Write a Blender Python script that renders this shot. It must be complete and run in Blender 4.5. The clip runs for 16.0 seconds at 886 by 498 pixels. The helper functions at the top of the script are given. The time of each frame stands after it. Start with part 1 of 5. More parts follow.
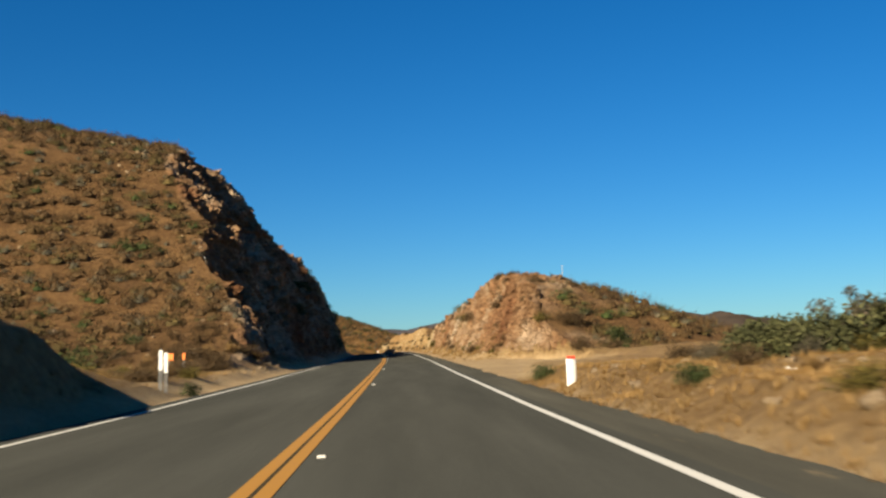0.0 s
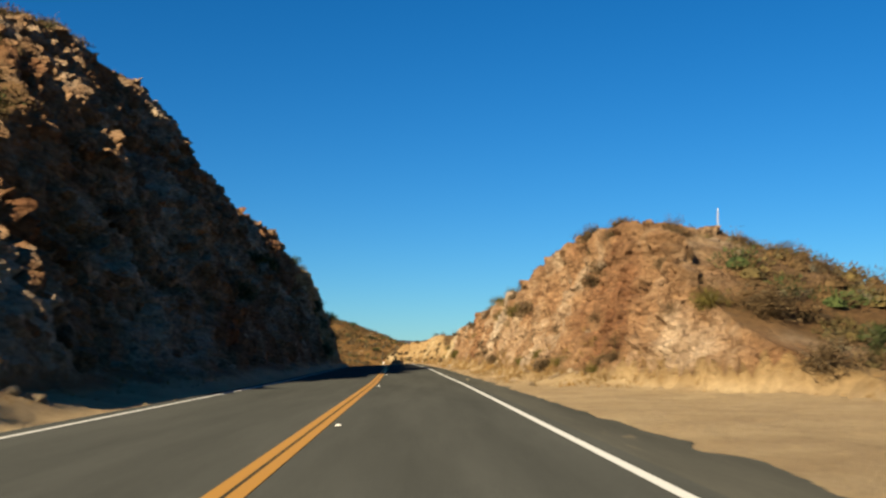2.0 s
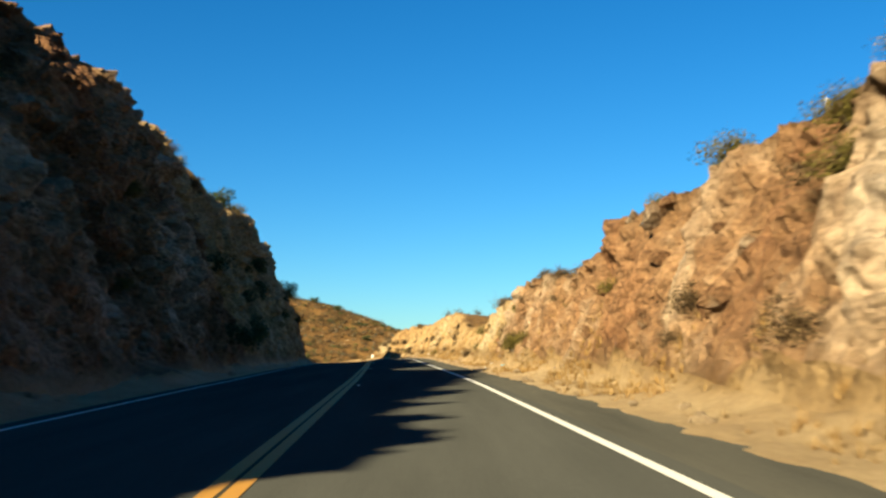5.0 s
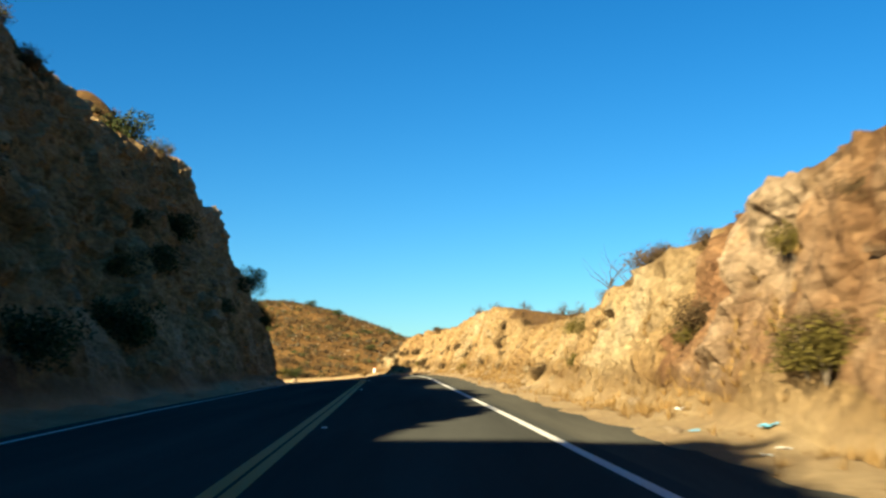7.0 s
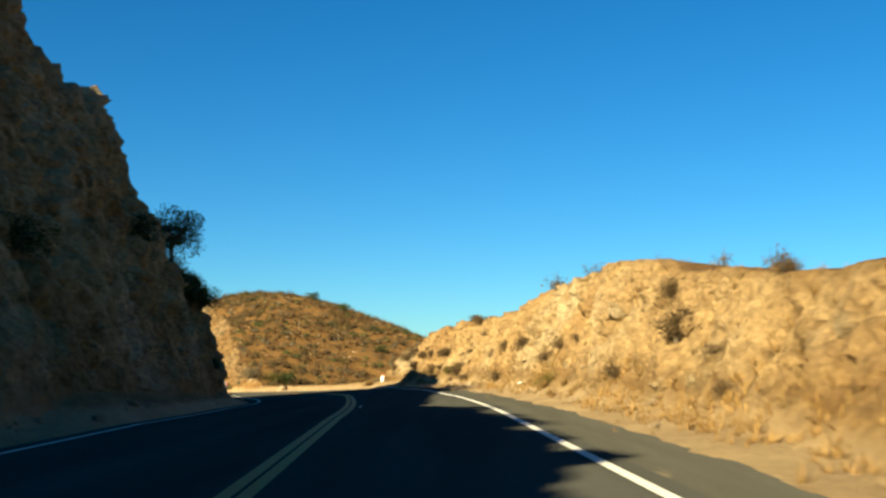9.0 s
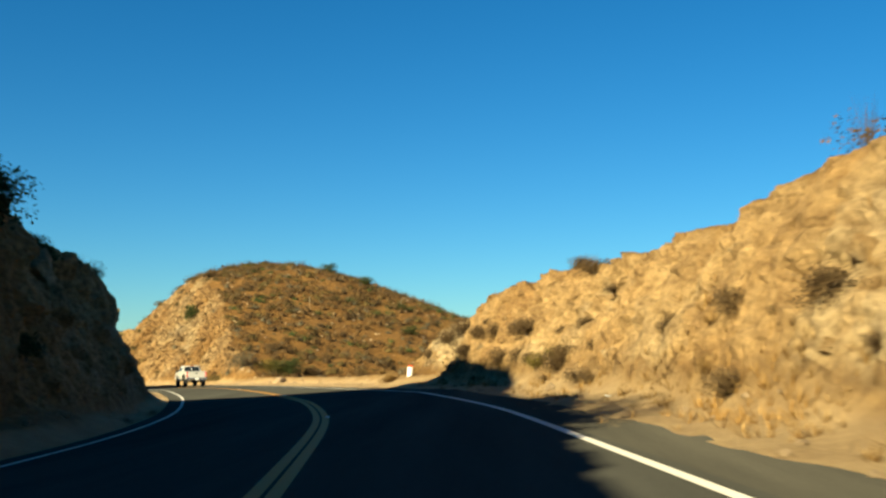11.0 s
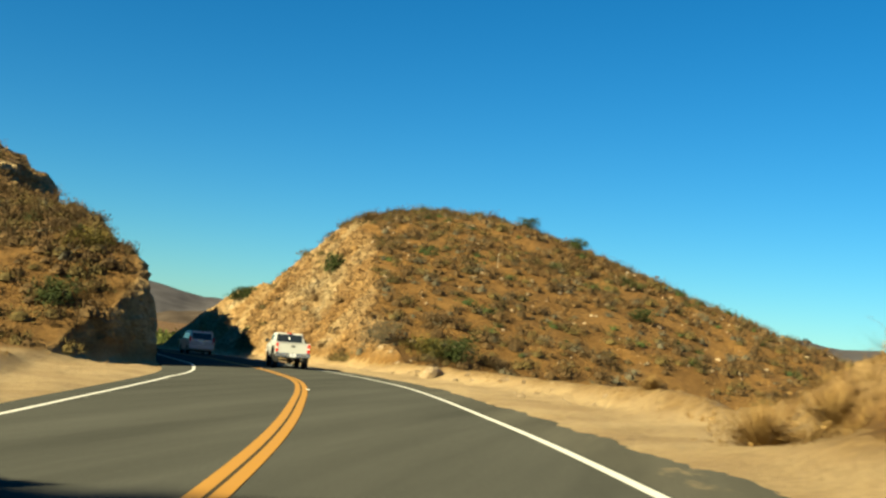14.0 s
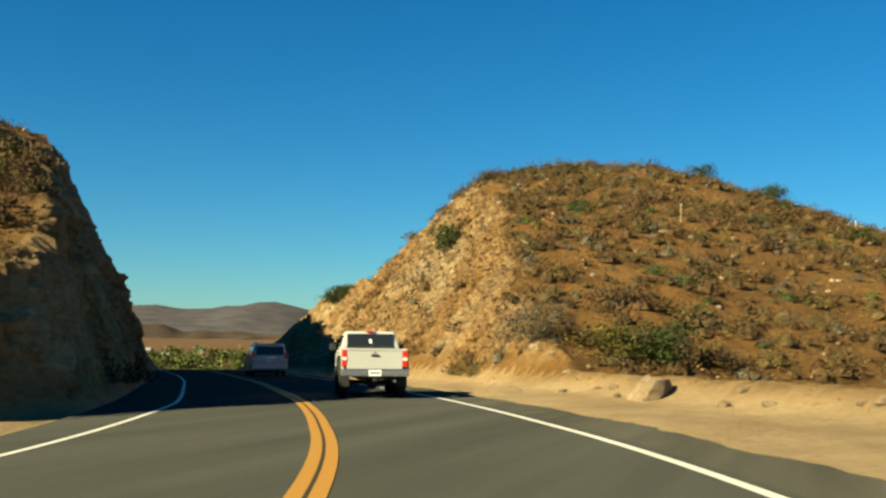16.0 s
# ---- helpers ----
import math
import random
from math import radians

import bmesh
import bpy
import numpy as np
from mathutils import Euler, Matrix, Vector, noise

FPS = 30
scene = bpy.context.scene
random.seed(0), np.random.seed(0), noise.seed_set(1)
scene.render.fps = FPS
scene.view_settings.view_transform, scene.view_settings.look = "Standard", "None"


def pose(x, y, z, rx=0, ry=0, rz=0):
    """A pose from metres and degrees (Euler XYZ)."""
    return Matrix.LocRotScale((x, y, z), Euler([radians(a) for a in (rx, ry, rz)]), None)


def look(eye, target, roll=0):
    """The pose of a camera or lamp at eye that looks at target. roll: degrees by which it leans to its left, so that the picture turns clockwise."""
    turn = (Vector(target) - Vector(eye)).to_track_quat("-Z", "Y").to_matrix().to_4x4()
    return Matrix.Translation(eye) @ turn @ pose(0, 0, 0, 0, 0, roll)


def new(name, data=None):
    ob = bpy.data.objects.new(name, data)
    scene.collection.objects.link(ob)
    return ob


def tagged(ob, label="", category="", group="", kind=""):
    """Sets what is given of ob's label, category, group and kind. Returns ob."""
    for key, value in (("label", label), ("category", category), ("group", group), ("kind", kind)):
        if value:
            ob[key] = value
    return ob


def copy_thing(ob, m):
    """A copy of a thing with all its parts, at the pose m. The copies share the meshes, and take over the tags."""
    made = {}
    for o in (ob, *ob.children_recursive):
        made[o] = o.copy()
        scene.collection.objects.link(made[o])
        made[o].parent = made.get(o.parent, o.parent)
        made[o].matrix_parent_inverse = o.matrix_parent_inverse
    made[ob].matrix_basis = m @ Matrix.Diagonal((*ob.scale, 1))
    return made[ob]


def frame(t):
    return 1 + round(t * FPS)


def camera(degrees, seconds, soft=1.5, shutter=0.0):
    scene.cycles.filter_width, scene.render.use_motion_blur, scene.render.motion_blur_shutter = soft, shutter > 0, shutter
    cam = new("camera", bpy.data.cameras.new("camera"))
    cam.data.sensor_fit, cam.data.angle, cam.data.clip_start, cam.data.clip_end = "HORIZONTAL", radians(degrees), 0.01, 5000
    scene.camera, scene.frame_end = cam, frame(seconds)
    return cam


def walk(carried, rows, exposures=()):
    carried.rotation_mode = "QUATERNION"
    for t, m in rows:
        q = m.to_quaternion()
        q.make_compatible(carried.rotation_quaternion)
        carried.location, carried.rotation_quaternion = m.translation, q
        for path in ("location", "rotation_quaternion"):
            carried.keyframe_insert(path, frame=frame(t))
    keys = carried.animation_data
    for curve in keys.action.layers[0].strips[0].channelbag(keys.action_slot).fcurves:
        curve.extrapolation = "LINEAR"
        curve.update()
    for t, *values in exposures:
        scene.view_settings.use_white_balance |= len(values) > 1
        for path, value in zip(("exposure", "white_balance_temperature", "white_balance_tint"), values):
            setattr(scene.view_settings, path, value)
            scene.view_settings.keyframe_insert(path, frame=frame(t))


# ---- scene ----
# ================= camera =================
cam = camera(46.3, 16.0, soft=2.5, shutter=0.3)
PATH = [  # seconds, place, then yaw, pitch and roll in degrees
    (0.0, 0.000, 0.000, 1.080, -1.771, 5.401, 1.760),
    (0.5, -0.100, 9.714, 1.046, -2.154, 5.687, 1.133),
    (1.0, -0.023, 18.959, 1.025, -1.890, 6.201, -0.117),
    (1.5, -0.066, 28.765, 1.011, -1.468, 5.674, -0.344),
    (2.0, -0.161, 38.594, 1.021, -1.160, 6.102, 0.156),
    (2.5, -0.284, 48.152, 1.053, -0.891, 6.286, 1.553),
    (3.0, -0.455, 57.576, 1.096, -1.029, 6.490, 2.423),
    (3.5, -0.628, 66.688, 1.127, -1.125, 6.061, 2.217),
    (4.0, -0.803, 75.615, 1.151, -1.274, 5.596, 1.516),
    (4.5, -0.954, 84.399, 1.181, -1.311, 5.457, 0.932),
    (5.0, -1.097, 93.041, 1.215, -1.327, 5.543, 0.761),
    (5.5, -1.237, 101.539, 1.254, -1.303, 5.755, 0.701),
    (6.0, -1.383, 109.893, 1.298, -1.229, 5.991, 0.661),
    (6.5, -1.543, 118.102, 1.348, -1.069, 6.151, 0.721),
    (7.0, -1.724, 126.174, 1.383, -0.767, 6.134, 0.912),
    (7.5, -1.899, 134.069, 1.387, -0.560, 6.242, 0.578),
    (8.0, -2.280, 142.298, 1.396, -0.346, 6.201, 0.758),
    (8.5, -2.577, 150.306, 1.428, -0.057, 6.272, 0.359),
    (9.0, -2.883, 158.080, 1.449, 0.068, 6.377, 0.163),
    (9.5, -3.206, 165.607, 1.461, 0.328, 6.439, 0.010),
    (10.0, -3.564, 172.870, 1.464, 0.793, 6.380, -0.010),
    (10.5, -3.971, 179.857, 1.461, 1.398, 6.122, 0.513),
    (11.0, -4.423, 186.546, 1.427, 1.736, 5.588, -0.013),
    (11.5, -4.959, 193.049, 1.361, 2.552, 5.252, -1.154),
    (12.0, -5.574, 199.480, 1.274, 3.839, 5.162, -2.269),
    (12.5, -6.354, 206.127, 1.189, 5.334, 5.337, -2.942),
    (13.0, -7.320, 212.557, 1.109, 7.156, 5.381, -4.586),
    (13.5, -8.466, 218.784, 0.983, 9.666, 5.295, -5.451),
    (14.0, -9.856, 224.884, 0.829, 12.200, 4.657, -5.437),
    (14.5, -11.465, 230.851, 0.657, 14.478, 4.357, -3.360),
    (15.0, -13.284, 236.825, 0.489, 15.734, 4.505, -1.924),
    (15.5, -15.290, 242.803, 0.329, 17.464, 4.626, -1.386),
    (16.0, -17.395, 248.568, 0.168, 19.077, 4.506, -1.368),
]
EXPOSURES = [(0.0, 1.52, 6300, 5), (2.5, 1.74, 6500, 2), (4.0, 2.00, 6700, -2), (7.0, 2.19, 6950, -3), (8.5, 2.16, 7050, -5), (10.5, 1.99, 7350, -7), (12.5, 2.00, 7350, -8), (13.4, 2.15, 7260, -10), (14.1, 2.06, 7200, -12), (16.0, 1.92, 7150, -11)]
walk(cam, [(t, pose(x, y, z, 90 + pitch, roll, yaw)) for t, x, y, z, yaw, pitch, roll in PATH], EXPOSURES)

# ================= light =================
SUN_AZ, SUN_EL = 216.8, 28.6
world = bpy.data.worlds.new("sky")
scene.world = world
world.use_nodes = True
wn = world.node_tree.nodes
sky = wn.new("ShaderNodeTexSky")
sky.sky_type = "NISHITA"
sky.sun_disc = False
sky.sun_elevation, sky.sun_rotation = radians(SUN_EL), radians(SUN_AZ)
sky.air_density, sky.dust_density, sky.ozone_density = 1.0, 0.0, 3.0
tint = wn.new("ShaderNodeMix")  # deep blue of very dry air
tint.data_type, tint.blend_type = "RGBA", "MULTIPLY"
tint.inputs[0].default_value, tint.inputs[7].default_value = 1.0, (0.49, 0.825, 1.185, 1)
world.node_tree.links.new(sky.outputs[0], tint.inputs[6])
deep = wn.new("ShaderNodeHueSaturation")
deep.inputs["Saturation"].default_value = 1.12
world.node_tree.links.new(tint.outputs[2], deep.inputs["Color"])
world.node_tree.links.new(deep.outputs[0], wn["Background"].inputs[0])
wn["Background"].inputs[1].default_value = 0.0267
sun_data = bpy.data.lights.new("sun", "SUN")
sun_data.energy, sun_data.angle, sun_data.color = 5.0, radians(0.53), (1.0, 0.83, 0.60)
sun = new("sun", sun_data)
az, el = radians(SUN_AZ), radians(SUN_EL)
sun.matrix_world = look((0, 0, 0), (-math.sin(az) * math.cos(el), -math.cos(az) * math.cos(el), -math.sin(el)))


# ================= materials =================
def material(name, rough=0.9, metal=0.0, spec=0.3):
    m = bpy.data.materials.new(name)
    m.use_nodes = True
    b = m.node_tree.nodes["Principled BSDF"]
    b.inputs["Roughness"].default_value, b.inputs["Metallic"].default_value = rough, metal
    b.inputs["Specular IOR Level"].default_value = spec
    return m, m.node_tree.nodes, m.node_tree.links, b


def tex(nodes, links, scale, detail=6.0, rough=0.6, stretch=(1, 1, 1), kind="noise", space="Object"):
    co = nodes.new("ShaderNodeTexCoord")
    mp = nodes.new("ShaderNodeMapping")
    mp.inputs["Scale"].default_value = stretch
    links.new(co.outputs[space], mp.inputs[0])
    if kind == "noise":
        n = nodes.new("ShaderNodeTexNoise")
        n.inputs["Detail"].default_value, n.inputs["Roughness"].default_value = detail, rough
    else:
        n = nodes.new("ShaderNodeTexVoronoi")
        n.feature = "F1" if kind == "cells" else "DISTANCE_TO_EDGE"
    n.inputs["Scale"].default_value = scale
    links.new(mp.outputs[0], n.inputs["Vector"])
    return n.outputs[0]


def ramp(nodes, links, fac, *stops):
    r = nodes.new("ShaderNodeValToRGB")
    while len(r.color_ramp.elements) < len(stops):
        r.color_ramp.elements.new(0.5)
    for e, (p, c) in zip(r.color_ramp.elements, stops):
        e.position, e.color = p, (*c, 1)
    links.new(fac, r.inputs[0])
    return r.outputs[0]


def mix(nodes, links, fac, a, b, mode="MIX"):
    m = nodes.new("ShaderNodeMix")
    m.data_type, m.blend_type = "RGBA", mode
    for sock, v in ((m.inputs[0], fac), (m.inputs[6], a), (m.inputs[7], b)):
        if isinstance(v, (int, float)):
            sock.default_value = v
        elif isinstance(v, tuple):
            sock.default_value = (*v, 1)
        else:
            links.new(v, sock)
    return m.outputs[2]


def bump(nodes, links, b, height, strength, distance, chain=None):
    n = nodes.new("ShaderNodeBump")
    n.inputs["Strength"].default_value, n.inputs["Distance"].default_value = strength, distance
    links.new(height, n.inputs["Height"])
    if chain is not None:
        links.new(chain, n.inputs["Normal"])
    links.new(n.outputs[0], b.inputs["Normal"])
    return n.outputs[0]


def plain(name, colour, rough=0.6, metal=0.0, vary=0.15, scale=6.0, spec=0.3):
    m, n, l, b = material(name, rough, metal, spec)
    lo = tuple(c * (1 - vary) for c in colour)
    hi = tuple(min(1, c * (1 + vary)) for c in colour)
    l.new(ramp(n, l, tex(n, l, scale), (0.3, lo), (0.7, hi)), b.inputs["Base Color"])
    return m


def blocks(nodes, links, scale, stretch, warp):
    """Angular blocks with wandering joints: a random value for each block, and the distance to its heart."""
    co = nodes.new("ShaderNodeTexCoord")
    mp = nodes.new("ShaderNodeMapping")
    mp.inputs["Scale"].default_value = stretch
    mp.inputs["Rotation"].default_value = (0.5, 0.3, 0.2)
    links.new(co.outputs["Object"], mp.inputs[0])
    wob = nodes.new("ShaderNodeTexNoise")
    wob.inputs["Scale"].default_value, wob.inputs["Detail"].default_value = scale * 0.9, 5.0
    links.new(mp.outputs[0], wob.inputs["Vector"])
    add = nodes.new("ShaderNodeVectorMath")
    add.operation = "MULTIPLY_ADD"
    add.inputs[1].default_value = (warp, warp, warp)
    links.new(wob.outputs[1], add.inputs[0])
    links.new(mp.outputs[0], add.inputs[2])
    v = nodes.new("ShaderNodeTexVoronoi")
    v.inputs["Scale"].default_value = scale
    links.new(add.outputs[0], v.inputs["Vector"])
    grey = nodes.new("ShaderNodeSeparateColor")
    links.new(v.outputs["Color"], grey.inputs[0])
    inv = nodes.new("ShaderNodeMath")
    inv.operation = "SUBTRACT"
    inv.inputs[0].default_value = 1.0
    links.new(v.outputs["Distance"], inv.inputs[1])
    return grey.outputs[0], inv.outputs[0]


def earth_material(name, soil, soil2, rock, rock2, grey, pale, broken=1.0):
    """Dry slope: grassy soil where it lies flatter, broken rock where it is steep."""
    m, n, l, b = material(name, 0.95, 0.0, 0.15)
    s1 = ramp(n, l, tex(n, l, 0.35, 8, 0.65), (0.32, soil), (0.68, soil2))
    s2 = ramp(n, l, tex(n, l, 3.0, 8, 0.7), (0.32, (0.7, 0.66, 0.62)), (0.5, (1.08, 1.06, 1.02)), (0.7, (1.55, 1.6, 1.6)))
    soil_col = mix(n, l, 1.0, s1, s2, "MULTIPLY")
    r1 = ramp(n, l, tex(n, l, 0.16, 6, 0.6, (1, 1, 0.6)), (0.36, rock), (0.5, rock2), (0.62, pale), (0.72, grey))
    r2 = ramp(n, l, tex(n, l, 1.6, 10, 0.72, (1, 0.7, 1.7)), (0.32, (0.55, 0.50, 0.46)), (0.44, (0.98, 0.96, 0.93)), (0.6, (1.12, 1.12, 1.10)), (0.74, (1.4, 1.4, 1.37)))
    rock_col = mix(n, l, broken, r1, r2, "MULTIPLY")
    big_c, big_d = blocks(n, l, 1.0, (1.0, 0.8, 1.35), 0.9)
    small_c, small_d = blocks(n, l, 3.4, (1.0, 0.75, 1.5), 0.35)
    rock_col = mix(n, l, 0.5 * broken, rock_col, ramp(n, l, big_c, (0.1, (0.62, 0.55, 0.5)), (0.5, (1.0, 1.0, 1.0)), (0.9, (1.35, 1.38, 1.4))), "MULTIPLY")
    rock_col = mix(n, l, 0.45 * broken, rock_col, ramp(n, l, small_c, (0.1, (0.6, 0.56, 0.52)), (0.5, (1.0, 1.0, 1.0)), (0.9, (1.35, 1.36, 1.36))), "MULTIPLY")
    rock_col = mix(n, l, 1.0, rock_col, ramp(n, l, tex(n, l, 5.5, 9, 0.72, (1, 0.8, 1.3)), (0.34, (0.66, 0.63, 0.6)), (0.5, (1.0, 1.0, 1.0)), (0.66, (1.3, 1.3, 1.28))), "MULTIPLY")
    att = n.new("ShaderNodeAttribute")
    att.attribute_name = "rockiness"
    dirt1 = ramp(n, l, tex(n, l, 0.5, 6, 0.6), (0.35, (0.263, 0.181, 0.095)), (0.65, (0.352, 0.255, 0.139)))
    dirt = mix(n, l, 1.0, dirt1, ramp(n, l, tex(n, l, 7.0, 8, 0.75), (0.3, (0.75, 0.74, 0.72)), (0.7, (1.2, 1.2, 1.2))), "MULTIPLY")
    verge = n.new("ShaderNodeAttribute")
    verge.attribute_name = "verge"
    l.new(mix(n, l, verge.outputs["Fac"], mix(n, l, att.outputs["Fac"], soil_col, rock_col), dirt), b.inputs["Base Color"])
    n1 = bump(n, l, b, tex(n, l, 1.3, 10, 0.75, (1, 0.7, 1.5)), 0.9, 0.4)
    rocky = n.new("ShaderNodeMath")
    rocky.operation = "MULTIPLY"
    l.new(att.outputs["Fac"], rocky.inputs[0])
    l.new(big_d, rocky.inputs[1])
    n2 = bump(n, l, b, rocky.outputs[0], broken, 0.55, n1)
    rocky2 = n.new("ShaderNodeMath")
    rocky2.operation = "MULTIPLY"
    l.new(att.outputs["Fac"], rocky2.inputs[0])
    l.new(small_d, rocky2.inputs[1])
    n3 = bump(n, l, b, rocky2.outputs[0], 0.9 * broken, 0.22, n2)
    bump(n, l, b, tex(n, l, 9.0, 8, 0.72), 0.7, 0.05, n3)
    return m


M_RED = earth_material("red_brown_slope", (0.070, 0.037, 0.014), (0.112, 0.063, 0.025), (0.132, 0.062, 0.029), (0.186, 0.108, 0.056), (0.194, 0.155, 0.120), (0.280, 0.210, 0.144), 0.85)
M_PALE = earth_material("pale_granite_slope", (0.086, 0.045, 0.013), (0.126, 0.070, 0.024), (0.209, 0.128, 0.055), (0.253, 0.172, 0.084), (0.218, 0.176, 0.122), (0.289, 0.225, 0.136), 0.6)
M_HILL = earth_material("scrub_hill", (0.096, 0.048, 0.013), (0.142, 0.077, 0.024), (0.159, 0.092, 0.036), (0.185, 0.118, 0.056), (0.165, 0.126, 0.083), (0.205, 0.149, 0.083))
M_DIRT = earth_material("roadside_dirt", (0.150, 0.092, 0.038), (0.211, 0.137, 0.062), (0.133, 0.080, 0.033), (0.159, 0.100, 0.047), (0.146, 0.113, 0.073), (0.185, 0.133, 0.073))
M_FAR = earth_material("far_scrubland", (0.066, 0.036, 0.014), (0.100, 0.056, 0.024), (0.133, 0.080, 0.033), (0.159, 0.100, 0.047), (0.146, 0.113, 0.073), (0.185, 0.133, 0.073))


def asphalt_material(name, dark, light, dusty=False):
    m, n, l, b = material(name, 0.95, 0.0, 0.0)
    c1 = ramp(n, l, tex(n, l, 0.5, 5, 0.6, (1.6, 0.12, 1)), (0.3, dark), (0.7, light))
    c2 = ramp(n, l, tex(n, l, 60.0, 3, 0.7), (0.3, (0.75, 0.75, 0.75)), (0.7, (1.25, 1.25, 1.25)))
    l.new(mix(n, l, 1.0, c1, c2, "MULTIPLY"), b.inputs["Base Color"])
    if dusty:
        dust = ramp(n, l, tex(n, l, 1.1, 8, 0.7, (1, 0.35, 1)), (0.62, (0, 0, 0)), (0.80, (0.8, 0.8, 0.8)))
        sand = ramp(n, l, tex(n, l, 9.0, 6, 0.7), (0.3, (0.2, 0.145, 0.08)), (0.7, (0.33, 0.245, 0.14)))
        l.new(mix(n, l, dust, mix(n, l, 1.0, c1, c2, "MULTIPLY"), sand), b.inputs["Base Color"])
    bump(n, l, b, tex(n, l, 90.0, 3, 0.7), 0.3, 0.01)
    return m


M_ROAD = asphalt_material("worn_asphalt", (0.041, 0.0415, 0.0365), (0.062, 0.062, 0.054))
M_VERGE = asphalt_material("gravelly_asphalt", (0.044, 0.043, 0.036), (0.076, 0.072, 0.058), True)


def paint_material(name, colour, worn):
    m, n, l, b = material(name, 0.7, 0.0, 0.12)
    l.new(ramp(n, l, tex(n, l, 14.0, 8, 0.75), (0.28, worn), (0.42, colour)), b.inputs["Base Color"])
    return m


M_YELLOW = paint_material("yellow_road_paint", (0.285, 0.142, 0.026), (0.150, 0.082, 0.028))
M_WHITE = paint_material("white_road_paint", (0.468, 0.451, 0.408), (0.230, 0.212, 0.187))
M_TAR = plain("tar_seam", (0.035, 0.03, 0.02), 0.95, 0.0, 0.15, 6.0, 0.03)

# ================= road line and terrain =================
ROAD = np.array([(0.6, -160), (0.2, -100), (-0.75, -50), (-1.25, 8), (-1.6, 40), (-2.1, 80), (-3.15, 126), (-4.0, 150.7), (-5.5, 188), (-7.5, 207),
                 (-8.75, 214), (-10.1, 220.5), (-13.2, 232), (-14.9, 238), (-21.0, 256), (-23.25, 261.1), (-28.65, 271.15), (-40.4, 289.5), (-54.1, 309.3), (-67.7, 328.7), (-86, 349), (-118, 372), (-170, 395)])


def curve_points(ctrl, step=1.0):
    """Smooth line through the control points, at even steps."""
    seg = np.r_[0, np.cumsum(np.linalg.norm(np.diff(ctrl, axis=0), axis=1))]
    u = np.arange(0, seg[-1], 0.25)
    p = np.stack([np.interp(u, seg, ctrl[:, k]) for k in (0, 1)], 1)
    w = np.hanning(81)
    w /= w.sum()
    pad = np.r_[p[:1] + (np.arange(-40, 0)[:, None] * (p[1] - p[0])), p, p[-1:] + (np.arange(1, 41)[:, None] * (p[-1] - p[-2]))]
    p = np.stack([np.convolve(pad[:, k], w, "valid") for k in (0, 1)], 1)
    seg = np.r_[0, np.cumsum(np.linalg.norm(np.diff(p, axis=0), axis=1))]
    u = np.arange(0, seg[-1], step)
    return np.stack([np.interp(u, seg, p[:, k]) for k in (0, 1)], 1)


LINE = curve_points(ROAD)
TAN = np.gradient(LINE, axis=0)
TAN /= np.linalg.norm(TAN, axis=1)[:, None]
RIGHT = np.stack([TAN[:, 1], -TAN[:, 0]], 1)
STA = np.arange(len(LINE)) - float(np.argmin(np.abs(LINE[:, 1])))  # metres along the road from the start of the walk


def lerp(s, *pairs):
    return np.interp(s, [p[0] for p in pairs], [p[1] for p in pairs])


def road_z(s):
    return lerp(s, (-160, 0.1), (0, 0), (20, -0.05), (45, -0.03), (60, 0.02), (90, 0.11), (120, 0.28), (145, 0.34), (180, 0.38), (193, 0.28), (206, 0.11), (219, -0.1),
                (231, -0.42), (244, -0.75), (258, -1.1), (290, -2.0), (325, -3.1), (350, -4.0), (390, -6), (460, -9))


def road_bank(s):
    return np.tan(np.radians(lerp(s, (150, 0), (180, 1.5), (193, 2.6), (206, 4.0), (219, 4.7), (231, 3.8), (244, 2.4), (258, 1.6), (300, 1.0), (330, 0))))


def road_height(s, d):
    return road_z(s) + road_bank(s) * (np.clip(d, -6, 7) - 1.15)


def hashed(ix, iy, seed):
    h = (ix.astype(np.int64) * 374761393 + iy.astype(np.int64) * 668265263 + seed * 974634777) & 0xFFFFFFFF
    h = ((h ^ (h >> 13)) * 1274126177) & 0xFFFFFFFF
    return ((h ^ (h >> 16)) & 0xFFFF) / 65535.0


def vnoise(x, y, seed=0):
    ix, iy = np.floor(x), np.floor(y)
    fx, fy = x - ix, y - iy
    fx, fy = fx * fx * (3 - 2 * fx), fy * fy * (3 - 2 * fy)
    a, b = hashed(ix, iy, seed), hashed(ix + 1, iy, seed)
    c, d = hashed(ix, iy + 1, seed), hashed(ix + 1, iy + 1, seed)
    return (a + (b - a) * fx) * (1 - fy) + (c + (d - c) * fx) * fy


def fbm(x, y, octaves=4, seed=0, gain=0.5):
    total, amp, norm = 0.0, 1.0, 0.0
    for o in range(octaves):
        total = total + amp * (vnoise(x * 2 ** o + 17.3 * o, y * 2 ** o - 9.1 * o, seed + o) - 0.5)
        norm += amp
        amp *= gain
    return total / norm * 2


def smooth(x, a, b):
    t = np.clip((x - a) / (b - a), 0, 1)
    return t * t * (3 - 2 * t)


